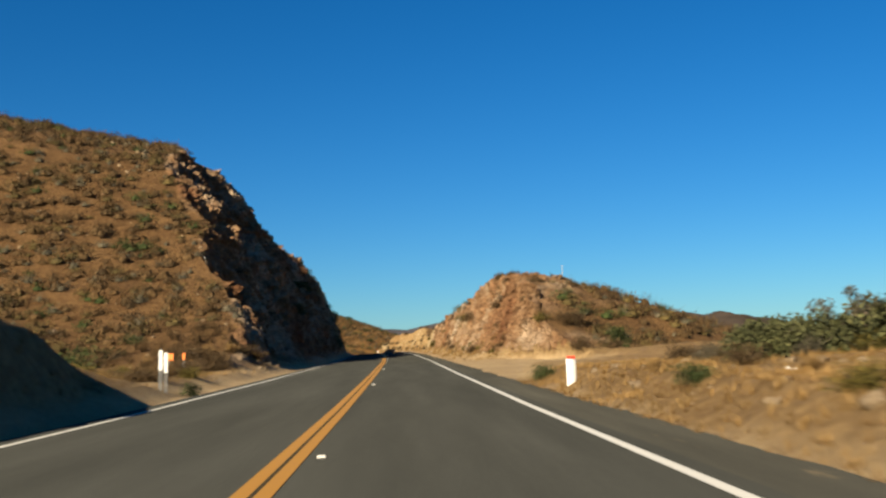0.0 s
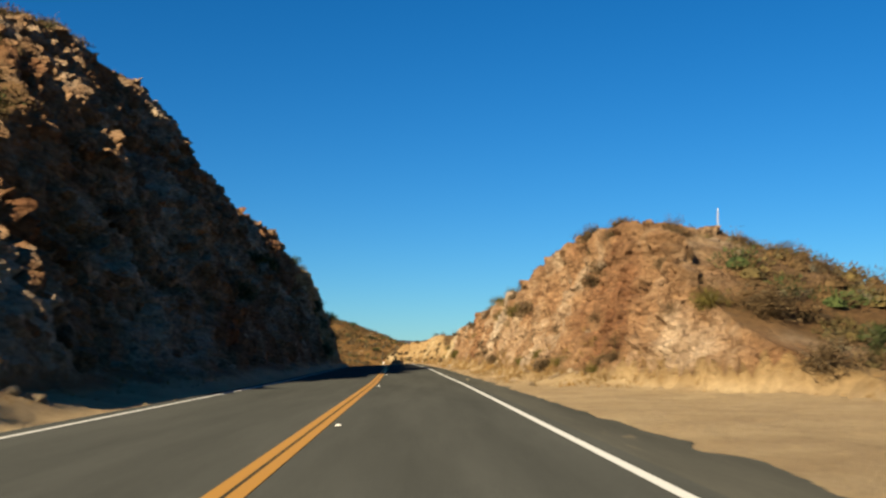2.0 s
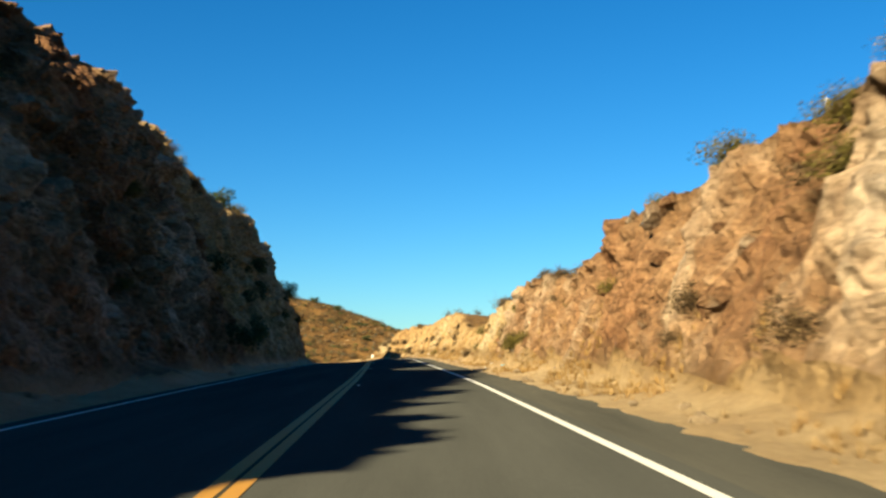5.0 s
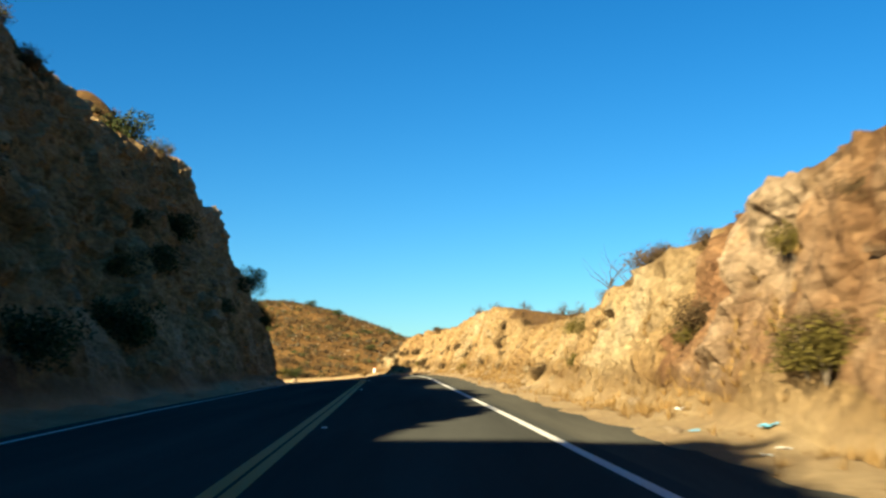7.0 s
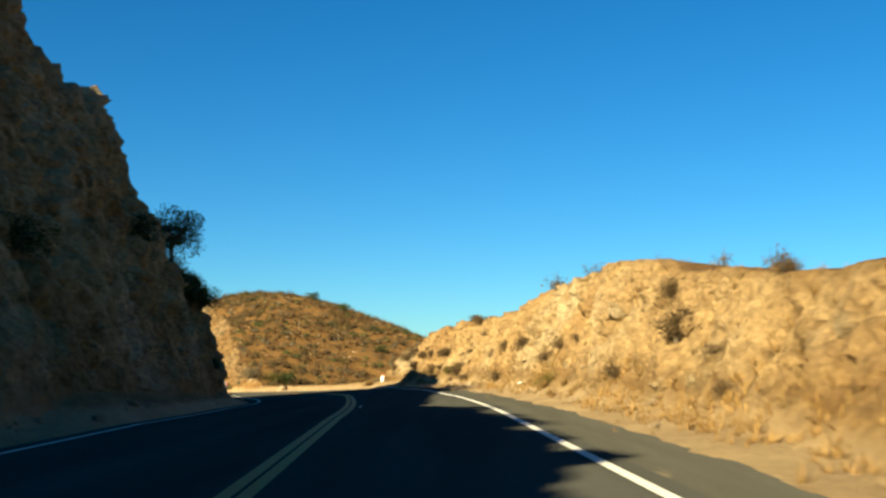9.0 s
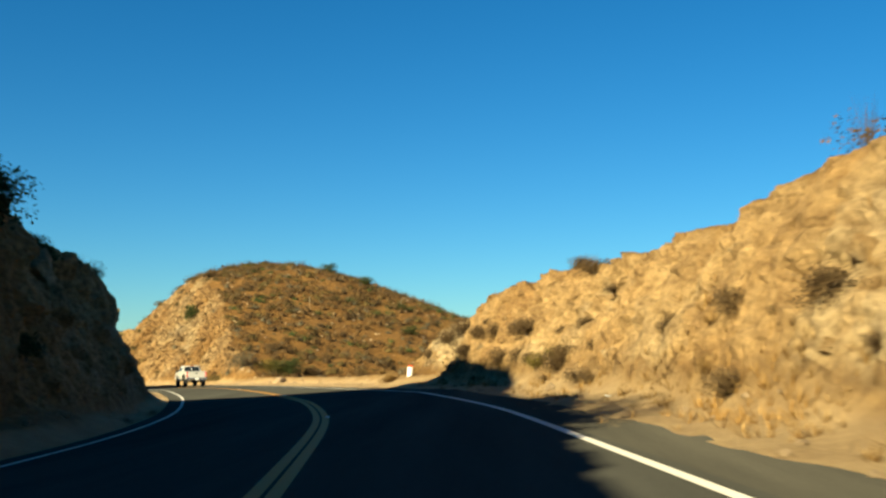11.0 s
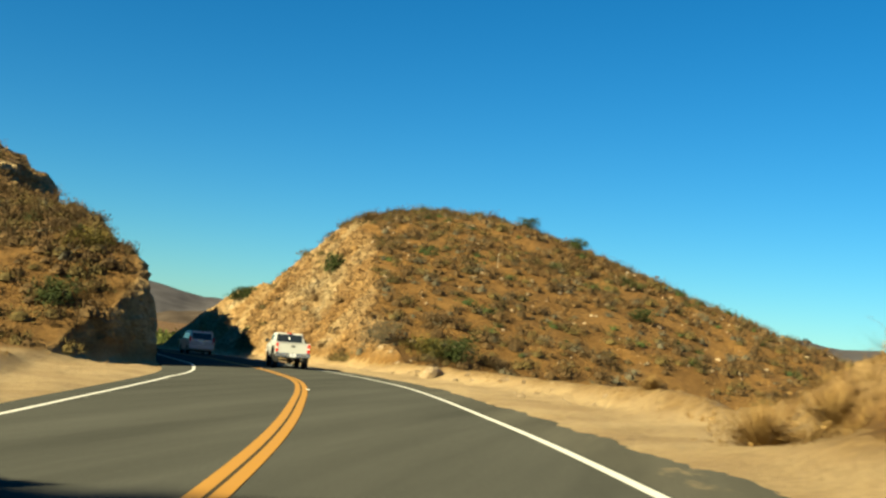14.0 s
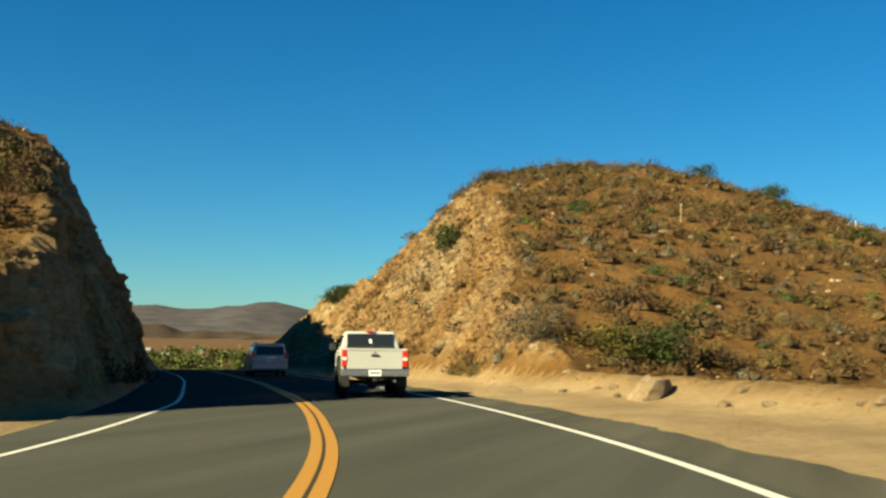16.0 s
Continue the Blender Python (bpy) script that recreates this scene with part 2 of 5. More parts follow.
def road_frame(x, y):
    """Station along the road and signed distance from its centre line (right is positive)."""
    x, y = np.asarray(x, float).ravel(), np.asarray(y, float).ravel()
    s, d = np.empty_like(x), np.empty_like(x)
    for i in range(0, len(x), 20000):
        dx = x[i:i + 20000, None] - LINE[None, :, 0]
        dy = y[i:i + 20000, None] - LINE[None, :, 1]
        j = np.argmin(dx * dx + dy * dy, axis=1)
        k = np.arange(len(j))
        ax, ay = dx[k, j], dy[k, j]
        s[i:i + 20000] = STA[j] + np.clip(ax * TAN[j, 0] + ay * TAN[j, 1], -0.7, 0.7)
        d[i:i + 20000] = ax * RIGHT[j, 0] + ay * RIGHT[j, 1]
    return s, d


def left_height(s):
    return lerp(s, (-40, 1.5), (2, 2.6), (14, 2.6), (20, 2.1), (24, 1.1), (28, 0.3), (44, 0.3), (54, 1.2), (62, 3.6), (68, 6.3), (74, 9.3), (80, 12.5), (86, 15.9), (92, 17.9), (98, 19.2), (104, 20.4), (110, 19.6), (115, 15.6),
                (119, 12.2), (123, 11.9), (128, 13.3), (133, 13.0), (143, 13.4), (158, 14.5), (163, 14.0), (168, 12.4), (180, 13.1), (187, 14.1), (192, 14.0), (196, 12.0), (200, 12.6), (204, 7.6), (208, 6.5), (212, 5.6), (216, 5.2),
                (224, 5.1), (230, 3.7), (234, 1.5), (238, 0.4), (262, 0.3), (266, 0.5), (270, 2.2), (274, 4.7), (280, 6.4), (286, 7.4), (292, 8.6), (300, 10.8), (307, 12.3), (314, 13.4), (330, 17.5), (345, 19.0), (355, 16.0), (375, 5), (395, 1), (430, 0))


def right_height(s):
    return lerp(s, (-40, 0.6), (5, 0.62), (20, 0.5), (32, 0.4), (44, 0.3), (56, 0.25), (64, 0.7), (68, 1.8), (72, 3.6), (76, 5.8), (80, 6.8), (92, 7.1), (96, 6.3), (104, 5.2), (112, 5.0), (120, 4.4), (125, 4.7), (130, 3.4), (135, 3.9), (140, 3.8),
                (145, 3.8), (150, 3.4), (154, 2.9), (158, 2.6), (166, 2.3), (174, 2.4), (182, 3.1), (186, 3.8), (190, 4.1), (195, 4.3), (200, 4.2), (204, 4.0), (208, 3.5), (216, 3.7), (220, 3.9), (224, 3.6), (228, 3.1), (232, 3.4), (236, 2.0),
                (240, 0.9), (244, 0.2), (262, 0.1), (302, 0.1), (315, 8.0), (335, 8.6), (344, 7.2), (350, 5.0), (354.5, 0.1), (440, 0.1))


def left_toe(s):
    return lerp(s, (20, 5.2), (32, 6.6), (60, 6.4), (120, 6.0), (190, 6.0), (205, 5.8), (220, 5.4), (232, 5.1), (243, 7), (262, 10), (268, 7.0), (272, 4.4), (280, 4.4), (292, 4.5), (400, 4.7))


def right_toe(s):
    return lerp(s, (0, 5.4), (20, 5.6), (36, 6.2), (44, 7), (52, 13), (66, 13), (74, 8.0), (82, 6.4), (226, 6.2), (233, 7.1), (240, 7.5), (248, 8.5), (262, 9.5), (280, 9.0), (300, 6.5), (400, 6.2))


def big_hill(x, y):
    """The rounded hill on the outside of the bend."""
    u, v = (x + 26) / 10, (y - 310) / 10
    v = np.where(v > 1.7, 1.7 + (v - 1.7) * 0.3 - 0.14 * (v - 1.7) ** 2, v)
    w = np.clip(-u - 1.15, 0, 9)
    u = np.where(u > 2.0, 2.0 + 0.6 * (u - 2.0), u)
    return 7.2 - 2.35 * u + 2.85 * v - 1.1 * u * u * np.where(u > 0, 0.5, 1) - 2.4 * w * w - 0.7 * np.clip(-u, 0, 3) * np.clip(v - 0.6, 0, 3)


def terrain(x, y):
    """Height of the ground, how rocky it is, and which landform it belongs to."""
    shape = np.shape(x)
    x, y = np.asarray(x, float).ravel(), np.asarray(y, float).ravel()
    s, d = road_frame(x, y)
    zr = road_height(s, d)
    a = np.abs(d)
    left = d < 0
    # broad natural form on each side
    hl, hr = left_height(s), right_height(s)
    out_l = np.clip(a - 14, 0, 60)
    nat_l = hl * (1 + np.where(s < 130, 0.007, 0.011) * out_l) + np.where(s < 130, 0.05, 0.0) * out_l * smooth(s, 45, 90)
    nat_l = np.where((s > 130) & (s < 262), hl * (1 - 0.004 * out_l), nat_l)
    nat_l = nat_l + np.clip(20.2 - hl, 0, 16) * smooth(a, 11, 18.5) * smooth(s, 187, 196) * (1 - smooth(s, 207, 216))
    out_r = np.clip(a - 8.5, 0, 60)
    nat_r = np.where(s < 130, hr - smooth(s, 58, 76) * 0.29 * out_r, hr - 0.1 * out_r)
    nat_r = np.where(s < 60, hr + 0.05 * np.clip(a - 7, 0, 9), nat_r)
    nat_r = np.maximum(nat_r, np.where(s < 60, 0.1, -0.6) - 0.02 * out_r)
    base = np.where(left, nat_l, nat_r)
    far = smooth(a, 60, 170)
    base = base * (1 - far)
    # hollow ground in the valley past the bend
    valley = smooth(-x * 0.55 + y * 0.84, 285, 420) * smooth(y, 250, 330)
    base = base - 8 * valley * smooth(a, 14, 60)
    z_nat = zr + base
    hill = np.where(~left & (s > 236) & (s < 420), big_hill(x, y), -99.0)
    is_big = hill > z_nat
    z_nat = np.maximum(z_nat, hill)
    bumps = 0.45 * fbm(x / 5, y / 5, 4, 3) + 0.9 * fbm(x / 16, y / 16, 3, 8)
    z_nat = z_nat + bumps * smooth(a, 7, 14) * np.clip(z_nat - zr, 0.25, 1.5) / 1.5
    # the cut made for the road
    toe = np.where(left, left_toe(s), right_toe(s))
    k = np.where(left, lerp(s, (60, 0.72), (90, 0.68), (104, 0.66), (116, 0.55), (133, 0.48), (160, 0.5), (185, 0.46), (200, 0.39), (213, 0.37), (224, 0.42), (234, 0.42), (262, 0.9), (270, 0.45), (287, 0.44), (294, 0.78), (301, 0.9), (309, 0.58), (320, 0.5)), lerp(s, (40, 0.9), (70, 0.6), (90, 0.46), (150, 0.5), (190, 0.7), (240, 0.7), (284, 0.75), (300, 0.84), (340, 0.86)))
    ribs = 1.0 * fbm(s / 7, a / 9, 2, 21) + 0.75 * np.abs(fbm(s / 3.2, a / 5, 2, 31)) + 0.3 * fbm(s / 1.3, a / 1.0, 2, 41)
    ribs = ribs + np.where(left & (s < 128), 1.3 * fbm(s / 5.5, a / 4.5, 2, 101), 0)  # bulging crags
    ribs = ribs + left * (3.0 * np.exp(-((s - 92) / 2.6) ** 2 - ((a - 9.8) / 2.4) ** 2) + 1.4 * np.exp(-((s - 87) / 2.2) ** 2 - ((a - 13.4) / 2.2) ** 2))  # a buttress that catches the sun
    rise = np.clip((a - toe) / 1.4, 0, 1)
    brow = 1 - 0.7 * smooth((a - toe) / k - (z_nat - zr), -0.8, 0.6)
    cut = zr + np.maximum(a - toe + ribs * rise * brow * 1.15, 0) / k
    talus = zr + 0.55 * np.maximum(a - toe + np.where(left, 1.3, lerp(s, (130, 0.75), (150, 0.45))), 0) * smooth(fbm(s / 9, a / 12, 2, 61), -0.6, 0.6) + 0.05 * fbm(s / 0.9, a / 0.9, 2, 65)
    cut = np.maximum(cut, np.minimum(talus, zr + np.where(left, 1.3, lerp(s, (130, 1.3), (150, 0.7)))))
    z = np.minimum(z_nat, cut)
    steep = smooth(z_nat - cut, -0.25, 0.35) * smooth(z - zr, 0.25, 1.0) * np.where(left, smooth(s, 40, 56), smooth(s, 58, 68))
    end_rock = 0.8 * smooth(z - zr, 0.5, 1.2) * smooth(s, 56, 62) * (1 - smooth(s, 84, 92)) * (1 - smooth(a, 13, 20)) * smooth(fbm(x / 4, y / 4, 2, 95), -0.6, 0.1)
    steep = np.where(left, steep, np.maximum(steep, end_rock))  # bare rock round the end of the first cut
    # flat verge beside the road
    ease = smooth(a, 4.3, 5.4)
    z = (zr - 0.06) * (1 - ease) + np.maximum(z, zr - 3 * smooth(a, 9, 40) - 8 * valley) * ease + ease * (1 - steep) * 0.10 * fbm(x / 1.1, y / 1.1, 3, 71)
    # small earth berm between the pull-out and the big hill
    berm = np.exp(-((a - toe - 0.3) / 0.8) ** 2) * (~left) * smooth(s, 240, 250) * (1 - smooth(s, 296, 306))
    z = z + 0.55 * berm
    z = z + 0.48 * np.exp(-(x + 7.1) ** 2 / 2.4 - (y - 236) ** 2 / 9) * smooth(a, 5.0, 6.2)  # low bank round the marker post
    form = np.where(is_big & ~left, 3, np.where(left, np.where(s < 148, 1, np.where(s < 250, 5, 4)), np.where(s + 1.5 * fbm(a / 2, s / 4, 2, 87) < 147, 2, np.where(s < 242, 6, np.where(s > 298, 8, 0)))))
    form = np.where((z - zr < 0.35) & (a < 16), 0, form)
    form = np.where(~left & (s < 68) & (z - zr < 0.9) & (a < 60), 0, form)
    form = np.where(a > 90, 7, np.where(s < 34, 0, form))
    verge = (1 - smooth(z - zr, 0.12, 0.5 + 0.35 * fbm(x / 2, y / 2, 2, 77))) * (1 - smooth(a, 13, 19)) * np.where(d > 0, 1 - (1 - smooth(5.3 - a + 0.5 * fbm(x / 1.5, y / 1.5, 2, 79), 0, 0.5)) * (1 - smooth(s - 0.5 * np.clip(a - 6, 0, 9), 31, 35)), np.where((s > 22) & (s < 62), smooth(7.0 - a, 0, 1), 1))
    return [q.reshape(shape) for q in (z, steep, form, s, d, verge)]


def axis(lo, hi, fine, stop_lo, stop_hi, grow=1.16):
    mid = list(np.arange(lo, hi, fine))
    up, step = [mid[-1]], fine
    while up[-1] < stop_hi:
        step *= grow
        up.append(up[-1] + step)
    down, step = [lo], fine
    while down[-1] > stop_lo:
        step *= grow
        down.append(down[-1] - step)
    return np.array(down[:0:-1] + mid + up[1:])


XS = axis(-58, 16, 0.25, -3800, 3800)
YS = axis(-6, 340, 0.5, -2600, 4300)
GX, GY = np.meshgrid(XS, YS)
GZ, GR, GF, GS, GD, GV = terrain(GX, GY)


def mesh_from(verts, faces, name):
    me = bpy.data.meshes.new(name)
    me.from_pydata(verts, [], faces)
    me.update()
    return me


def facets(p, size, seed):
    """Broken rock in three dimensions: angular blocks, each with its own height and tilt (about -1 to 1)."""
    q = p / size
    base = np.floor(q - 0.5)
    best = np.full(len(q), 9e9)
    value = np.zeros(len(q))
    for i, j, k in ((i, j, k) for i in (0, 1) for j in (0, 1) for k in (0, 1)):
        c = base + (i, j, k)
        key = c[:, 0] * 7919 + c[:, 2] * 104729
        h = [hashed(key, c[:, 1], seed + m) for m in range(7)]
        off = q - (c + 0.5 + 0.9 * (np.stack(h[:3], 1) - 0.5))
        dist = (off * off).sum(1)
        v = 0.8 * (h[3] - 0.5) + 1.5 * (off * (np.stack(h[4:7], 1) - 0.5)).sum(1)
        nearer = dist < best
        best, value = np.where(nearer, dist, best), np.where(nearer, v, value)
    return 2 * value


def keep_together(form):
    """Give the small islands of a landform to the dirt ground, so that each landform is one piece."""
    form = form.copy()
    ny, nx = form.shape
    seen = np.zeros_like(form, bool)
    for f in (1, 2, 3, 4, 5, 6, 8):
        pieces = []
        for start in np.argwhere((form == f) & ~seen):
            if seen[tuple(start)]:
                continue
            todo, piece = [tuple(start)], []
            seen[tuple(start)] = True
            while todo:
                j, i = todo.pop()
                piece.append((j, i))
                for b, a in ((j + 1, i), (j - 1, i), (j, i + 1), (j, i - 1)):
                    if 0 <= b < ny and 0 <= a < nx and form[b, a] == f and not seen[b, a]:
                        seen[b, a] = True
                        todo.append((b, a))
            pieces.append(piece)
        for piece in sorted(pieces, key=len)[:-1]:
            for j, i in piece:
                form[j, i] = 0
    return form


# the steep faces are drawn on a finer lattice, NX by NY to each cell of the grid
NX, NY = 3, 4
FORM = keep_together(GF[:-1, :-1])
LAT_W = (len(XS) - 1) * NX + 1
rocky_cell = np.maximum(np.maximum(GR[:-1, :-1], GR[1:, :-1]), np.maximum(GR[:-1, 1:], GR[1:, 1:])) > 0.06
rocky_cell &= (np.diff(XS)[None, :] < 0.26) & (np.diff(YS)[:, None] < 0.51)
CALM = GZ.copy()
for _ in range(4):  # a calmer copy of the slope, for its outward direction
    CALM[1:-1, 1:-1] = (CALM[1:-1, :-2] + CALM[1:-1, 2:] + CALM[:-2, 1:-1] + CALM[2:, 1:-1]) / 4
SLOPE_Y, SLOPE_X = np.gradient(CALM, YS, XS)


def between(field, i, j, u, v):
    return (field[j, i] * (1 - u) + field[j, i + 1] * u) * (1 - v) + (field[j + 1, i] * (1 - u) + field[j + 1, i + 1] * u) * v


def lattice_points(ids):
    """Places, rockiness and verge of lattice points; broken rock where the ground is steep."""
    J, I = ids // LAT_W, ids % LAT_W
    i, j = np.minimum(I // NX, len(XS) - 2), np.minimum(J // NY, len(YS) - 2)
    u, v = (I - i * NX) / NX, (J - j * NY) / NY
    x, y = XS[i] + u * (XS[i + 1] - XS[i]), YS[j] + v * (YS[j + 1] - YS[j])
    z, rock, verge = between(GZ, i, j, u, v), between(GR, i, j, u, v), between(GV, i, j, u, v)
    sel = rock > 0.03
    m = smooth(rock[sel], 0.05, 0.3)
    crisp = smooth(rock[sel], 0.25, 0.9)
    zt, _, _, s, d, _ = terrain(x[sel], y[sel])
    z[sel] = z[sel] * (1 - m) + zt * m
    n = np.stack([-between(SLOPE_X, i, j, u, v)[sel], -between(SLOPE_Y, i, j, u, v)[sel], np.full(sel.sum(), 0.6)], 1)
    n /= np.linalg.norm(n, axis=1)[:, None]
    p = np.stack([x, y, z], 1)
    q = p[sel]
    wob = np.stack([fbm(q[:, 1] / 1.7, q[:, 2] / 1.7, 3, 211 + k) for k in range(3)], 1)
    lean = np.stack([q[:, 0] + 0.25 * q[:, 2], q[:, 1] + 0.45 * q[:, 2], 1.25 * q[:, 2] - 0.3 * q[:, 1]], 1)
    pale = smooth(s, 142, 152)  # the granite past the saddle breaks smaller and rounder
    big = np.where(d < 0, 0.45, 0.22) * (1 - np.where(d < 0, 0.35, 0.5) * pale)
    out = big * facets(lean + 0.9 * wob, 2.7, 301) + (0.24 - 0.06 * pale) * facets(lean + 0.5 * wob, 1.15, 311) + 0.13 * facets(lean + 0.3 * wob, 0.48, 321)
    out = out + 0.05 * fbm(q[:, 1] / 0.3, q[:, 2] / 0.3, 2, 331) + 0.03
    p[sel] = q + n * (out * crisp * np.clip(0.35 + 0.16 * (q[:, 2] - road_z(s)), 0.4, 1.0))[:, None]
    return p, rock, verge


def grid_object(name, form, mat):
    cj, ci = np.nonzero((FORM == form) & ~rocky_cell)
    lat = lambda i, j: j * LAT_W + i
    quads = np.stack([lat(ci * NX, cj * NY), lat((ci + 1) * NX, cj * NY), lat((ci + 1) * NX, (cj + 1) * NY), lat(ci * NX, (cj + 1) * NY)], -1)
    fj, fi = np.nonzero((FORM == form) & rocky_cell)
    fine_quads = [quads]
    for a in range(NX):
        for b in range(NY):
            i, j = fi * NX + a, fj * NY + b
            fine_quads.append(np.stack([lat(i, j), lat(i + 1, j), lat(i + 1, j + 1), lat(i, j + 1)], -1))
    quads = np.concatenate(fine_quads)
    used, inv = np.unique(quads, return_inverse=True)
    co, rock, verge = lattice_points(used)
    q = inv.reshape(-1, 4)
    me = bpy.data.meshes.new(name)
    me.vertices.add(len(co))
    me.vertices.foreach_set("co", co.ravel())
    me.loops.add(q.size)
    me.loops.foreach_set("vertex_index", q.ravel())
    me.polygons.add(len(q))
    me.polygons.foreach_set("loop_start", np.arange(0, q.size, 4))
    me.update(calc_edges=True)
    me.polygons.foreach_set("use_smooth", rock[q].mean(1) < 0.6)
    at = me.attributes.new("rockiness", "FLOAT", "POINT")
    at.data.foreach_set("value", rock)
    av = me.attributes.new("verge", "FLOAT", "POINT")
    av.data.foreach_set("value", verge)
    me.materials.append(mat)
    return new(name, me)


LAND = {}
for form, name, mat, label, category, kind in (
        (0, "ground", M_DIRT, "pale dry dirt ground beside the road", "ground", "structure"),
        (7, "ground", M_FAR, "dry brown scrubland and valley floor", "ground", "structure"),
        (1, "hillside", M_RED, "brown scrubby hillside with a steep shaded road cut", "hill", ""),
        (5, "hillside", M_PALE, "shaded grey granite road cut under dry brush", "hill", ""),
        (2, "rock_cut", M_RED, "sunlit orange rock cut beside the road", "rock face", ""),
        (6, "rock_cut", M_PALE, "sunlit pale tan rock cut beside the bend", "rock face", ""),
        (8, "rock_cut", M_PALE, "orange rock cut with a shaded far end past the bend", "rock face", ""),
        (3, "hill", M_HILL, "rounded golden hill dotted with dry shrubs", "hill", ""),
        (4, "hillside", M_PALE, "shaded cut hillside with dry brush above the bend", "hill", "")):
    LAND[form] = tagged(grid_object(name, form, mat), label, category, kind=kind)


def drawn_z(x, y):
    """Height of the drawn ground mesh, between its grid points."""
    x, y = np.asarray(x, float), np.asarray(y, float)
    i = np.clip(np.searchsorted(XS, x) - 1, 0, len(XS) - 2)
    j = np.clip(np.searchsorted(YS, y) - 1, 0, len(YS) - 2)
    u, v = (x - XS[i]) / (XS[i + 1] - XS[i]), (y - YS[j]) / (YS[j + 1] - YS[j])
    return (GZ[j, i] * (1 - u) + GZ[j, i + 1] * u) * (1 - v) + (GZ[j + 1, i] * (1 - u) + GZ[j + 1, i + 1] * u) * v


def ground_z(x, y):
    return float(drawn_z(x, y))


def ribbon(name, d0, d1, s0, s1, lift, mat, thick=0.0, cols=1, step=1.0, ragged=0.0, drift=0.0):
    """A strip along the road between two offsets from its centre line."""
    s = np.arange(s0, s1 + 0.01, step)
    px, py = np.interp(s, STA, LINE[:, 0]), np.interp(s, STA, LINE[:, 1])
    rx, ry = np.interp(s, STA, RIGHT[:, 0]), np.interp(s, STA, RIGHT[:, 1])
    rows = []
    for c in range(cols + 1):
        d = d0 + (d1 - d0) * c / cols + (drift(s) if drift else 0.0) + ragged * (c == cols) * fbm(s / 1.3, 0 * s, 4, 131)
        rows.append(np.stack([px + rx * d, py + ry * d, road_height(s, d + 0 * s) + lift], 1))
    n, v = len(s), np.concatenate(rows)
    f = [(c * n + i, (c + 1) * n + i, (c + 1) * n + i + 1, c * n + i + 1) for c in range(cols) for i in range(n - 1)]
    if thick:
        low = len(v)
        v = np.concatenate([v, rows[0] - (0, 0, thick), rows[-1] - (0, 0, thick)])
        f += [(low + i, i, i + 1, low + i + 1) for i in range(n - 1)]
        f += [(cols * n + i, low + n + i, low + n + i + 1, cols * n + i + 1) for i in range(n - 1)]
    me = mesh_from(v.tolist(), f, name)
    me.materials.append(mat)
    return new(name, me)


tagged(ribbon("road", -4.45, 3.85, -150, 430, 0.0, M_ROAD, 0.25, 6), "grey worn asphalt two-lane road", "road", kind="structure")
tagged(ribbon("road_shoulder", 3.85, 4.9, -150, 430, -0.015, M_VERGE, 0.2, 2, 0.3, 0.26), "grey gravelly asphalt road shoulder", "road", kind="structure")


def paint_drift(s):
    """The painted lines swing a little to the outside of the bend."""
    return lerp(s, (188, 0), (208, 0.17), (250, 0.17), (266, 0))


def inner_drift(s):
    """The inner edge line comes in where the road passes the last cut."""
    return lerp(s, (188, 0), (240, 0.2), (257, 0.25), (266, 0.7), (275, 1.1), (310, 1.1), (330, 0.4))


for d0, d1 in ((-0.165, -0.022), (0.022, 0.165)):
    tagged(ribbon("centre_line", d0, d1, -150, 430, 0.006, M_YELLOW, drift=paint_drift), "double yellow painted centre line", "road marking", kind="structure")
tagged(ribbon("tar_seam", -0.022, 0.022, -150, 430, 0.005, M_TAR, drift=paint_drift), "dark tar seam between the yellow lines", "road marking", kind="structure")
tagged(ribbon("edge_line", 3.48, 3.61, -150, 430, 0.006, M_WHITE, drift=paint_drift), "white painted road edge line", "road marking", kind="structure")
tagged(ribbon("edge_line", -4.06, -3.95, -150, 430, 0.006, M_WHITE, drift=inner_drift), "white painted road edge line", "road marking", kind="structure")


def place(s, d):
    """World place on the road at station s, offset d, with the road's heading in degrees."""
    px, py = np.interp(s, STA, LINE[:, 0]), np.interp(s, STA, LINE[:, 1])
    rx, ry = np.interp(s, STA, RIGHT[:, 0]), np.interp(s, STA, RIGHT[:, 1])
    return float(px + rx * d), float(py + ry * d), float(road_height(np.array([s]), np.array([d]))[0]), math.degrees(math.atan2(ry, rx))

# ----THINGS----
# ================= building helpers =================
def part(name, bm, mat, parent, label=""):
    me = bpy.data.meshes.new(name)
    bm.to_mesh(me)
    bm.free()
    me.materials.append(mat)
    ob = new(name, me)
    ob.parent = parent
    if label:
        tagged(ob, label)
    return ob


def empty(name, label, category, group=""):
    return tagged(new(name), label, category, group)


def add_box(bm, x0, x1, y0, y1, z0, z1, bevel=0.0, top=None):
    """A box; top = (dx, dy_back, dy_front) draws its upper face in."""
    r = bmesh.ops.create_cube(bm, size=1)
    for v in r["verts"]:
        up = v.co.z > 0
        sx, sy = v.co.x, v.co.y
        v.co = Vector((x0 if sx < 0 else x1, y0 if sy < 0 else y1, z1 if up else z0))
        if up and top:
            v.co.x += top[0] if sx < 0 else -top[0]
            v.co.y += top[1] if sy < 0 else -top[2]
    if bevel:
        edges = list({e for v in r["verts"] for e in v.link_edges})
        bmesh.ops.bevel(bm, geom=edges, offset=bevel, segments=2, affect="EDGES", profile=0.6)
    return bm


def box(*args, **kw):
    return add_box(bmesh.new(), *args, **kw)


def add_tube(bm, m, r0, r1, depth, seg=16, cap=True):
    bmesh.ops.create_cone(bm, cap_ends=cap, segments=seg, radius1=r0, radius2=r1, depth=depth, matrix=m)
    return bm


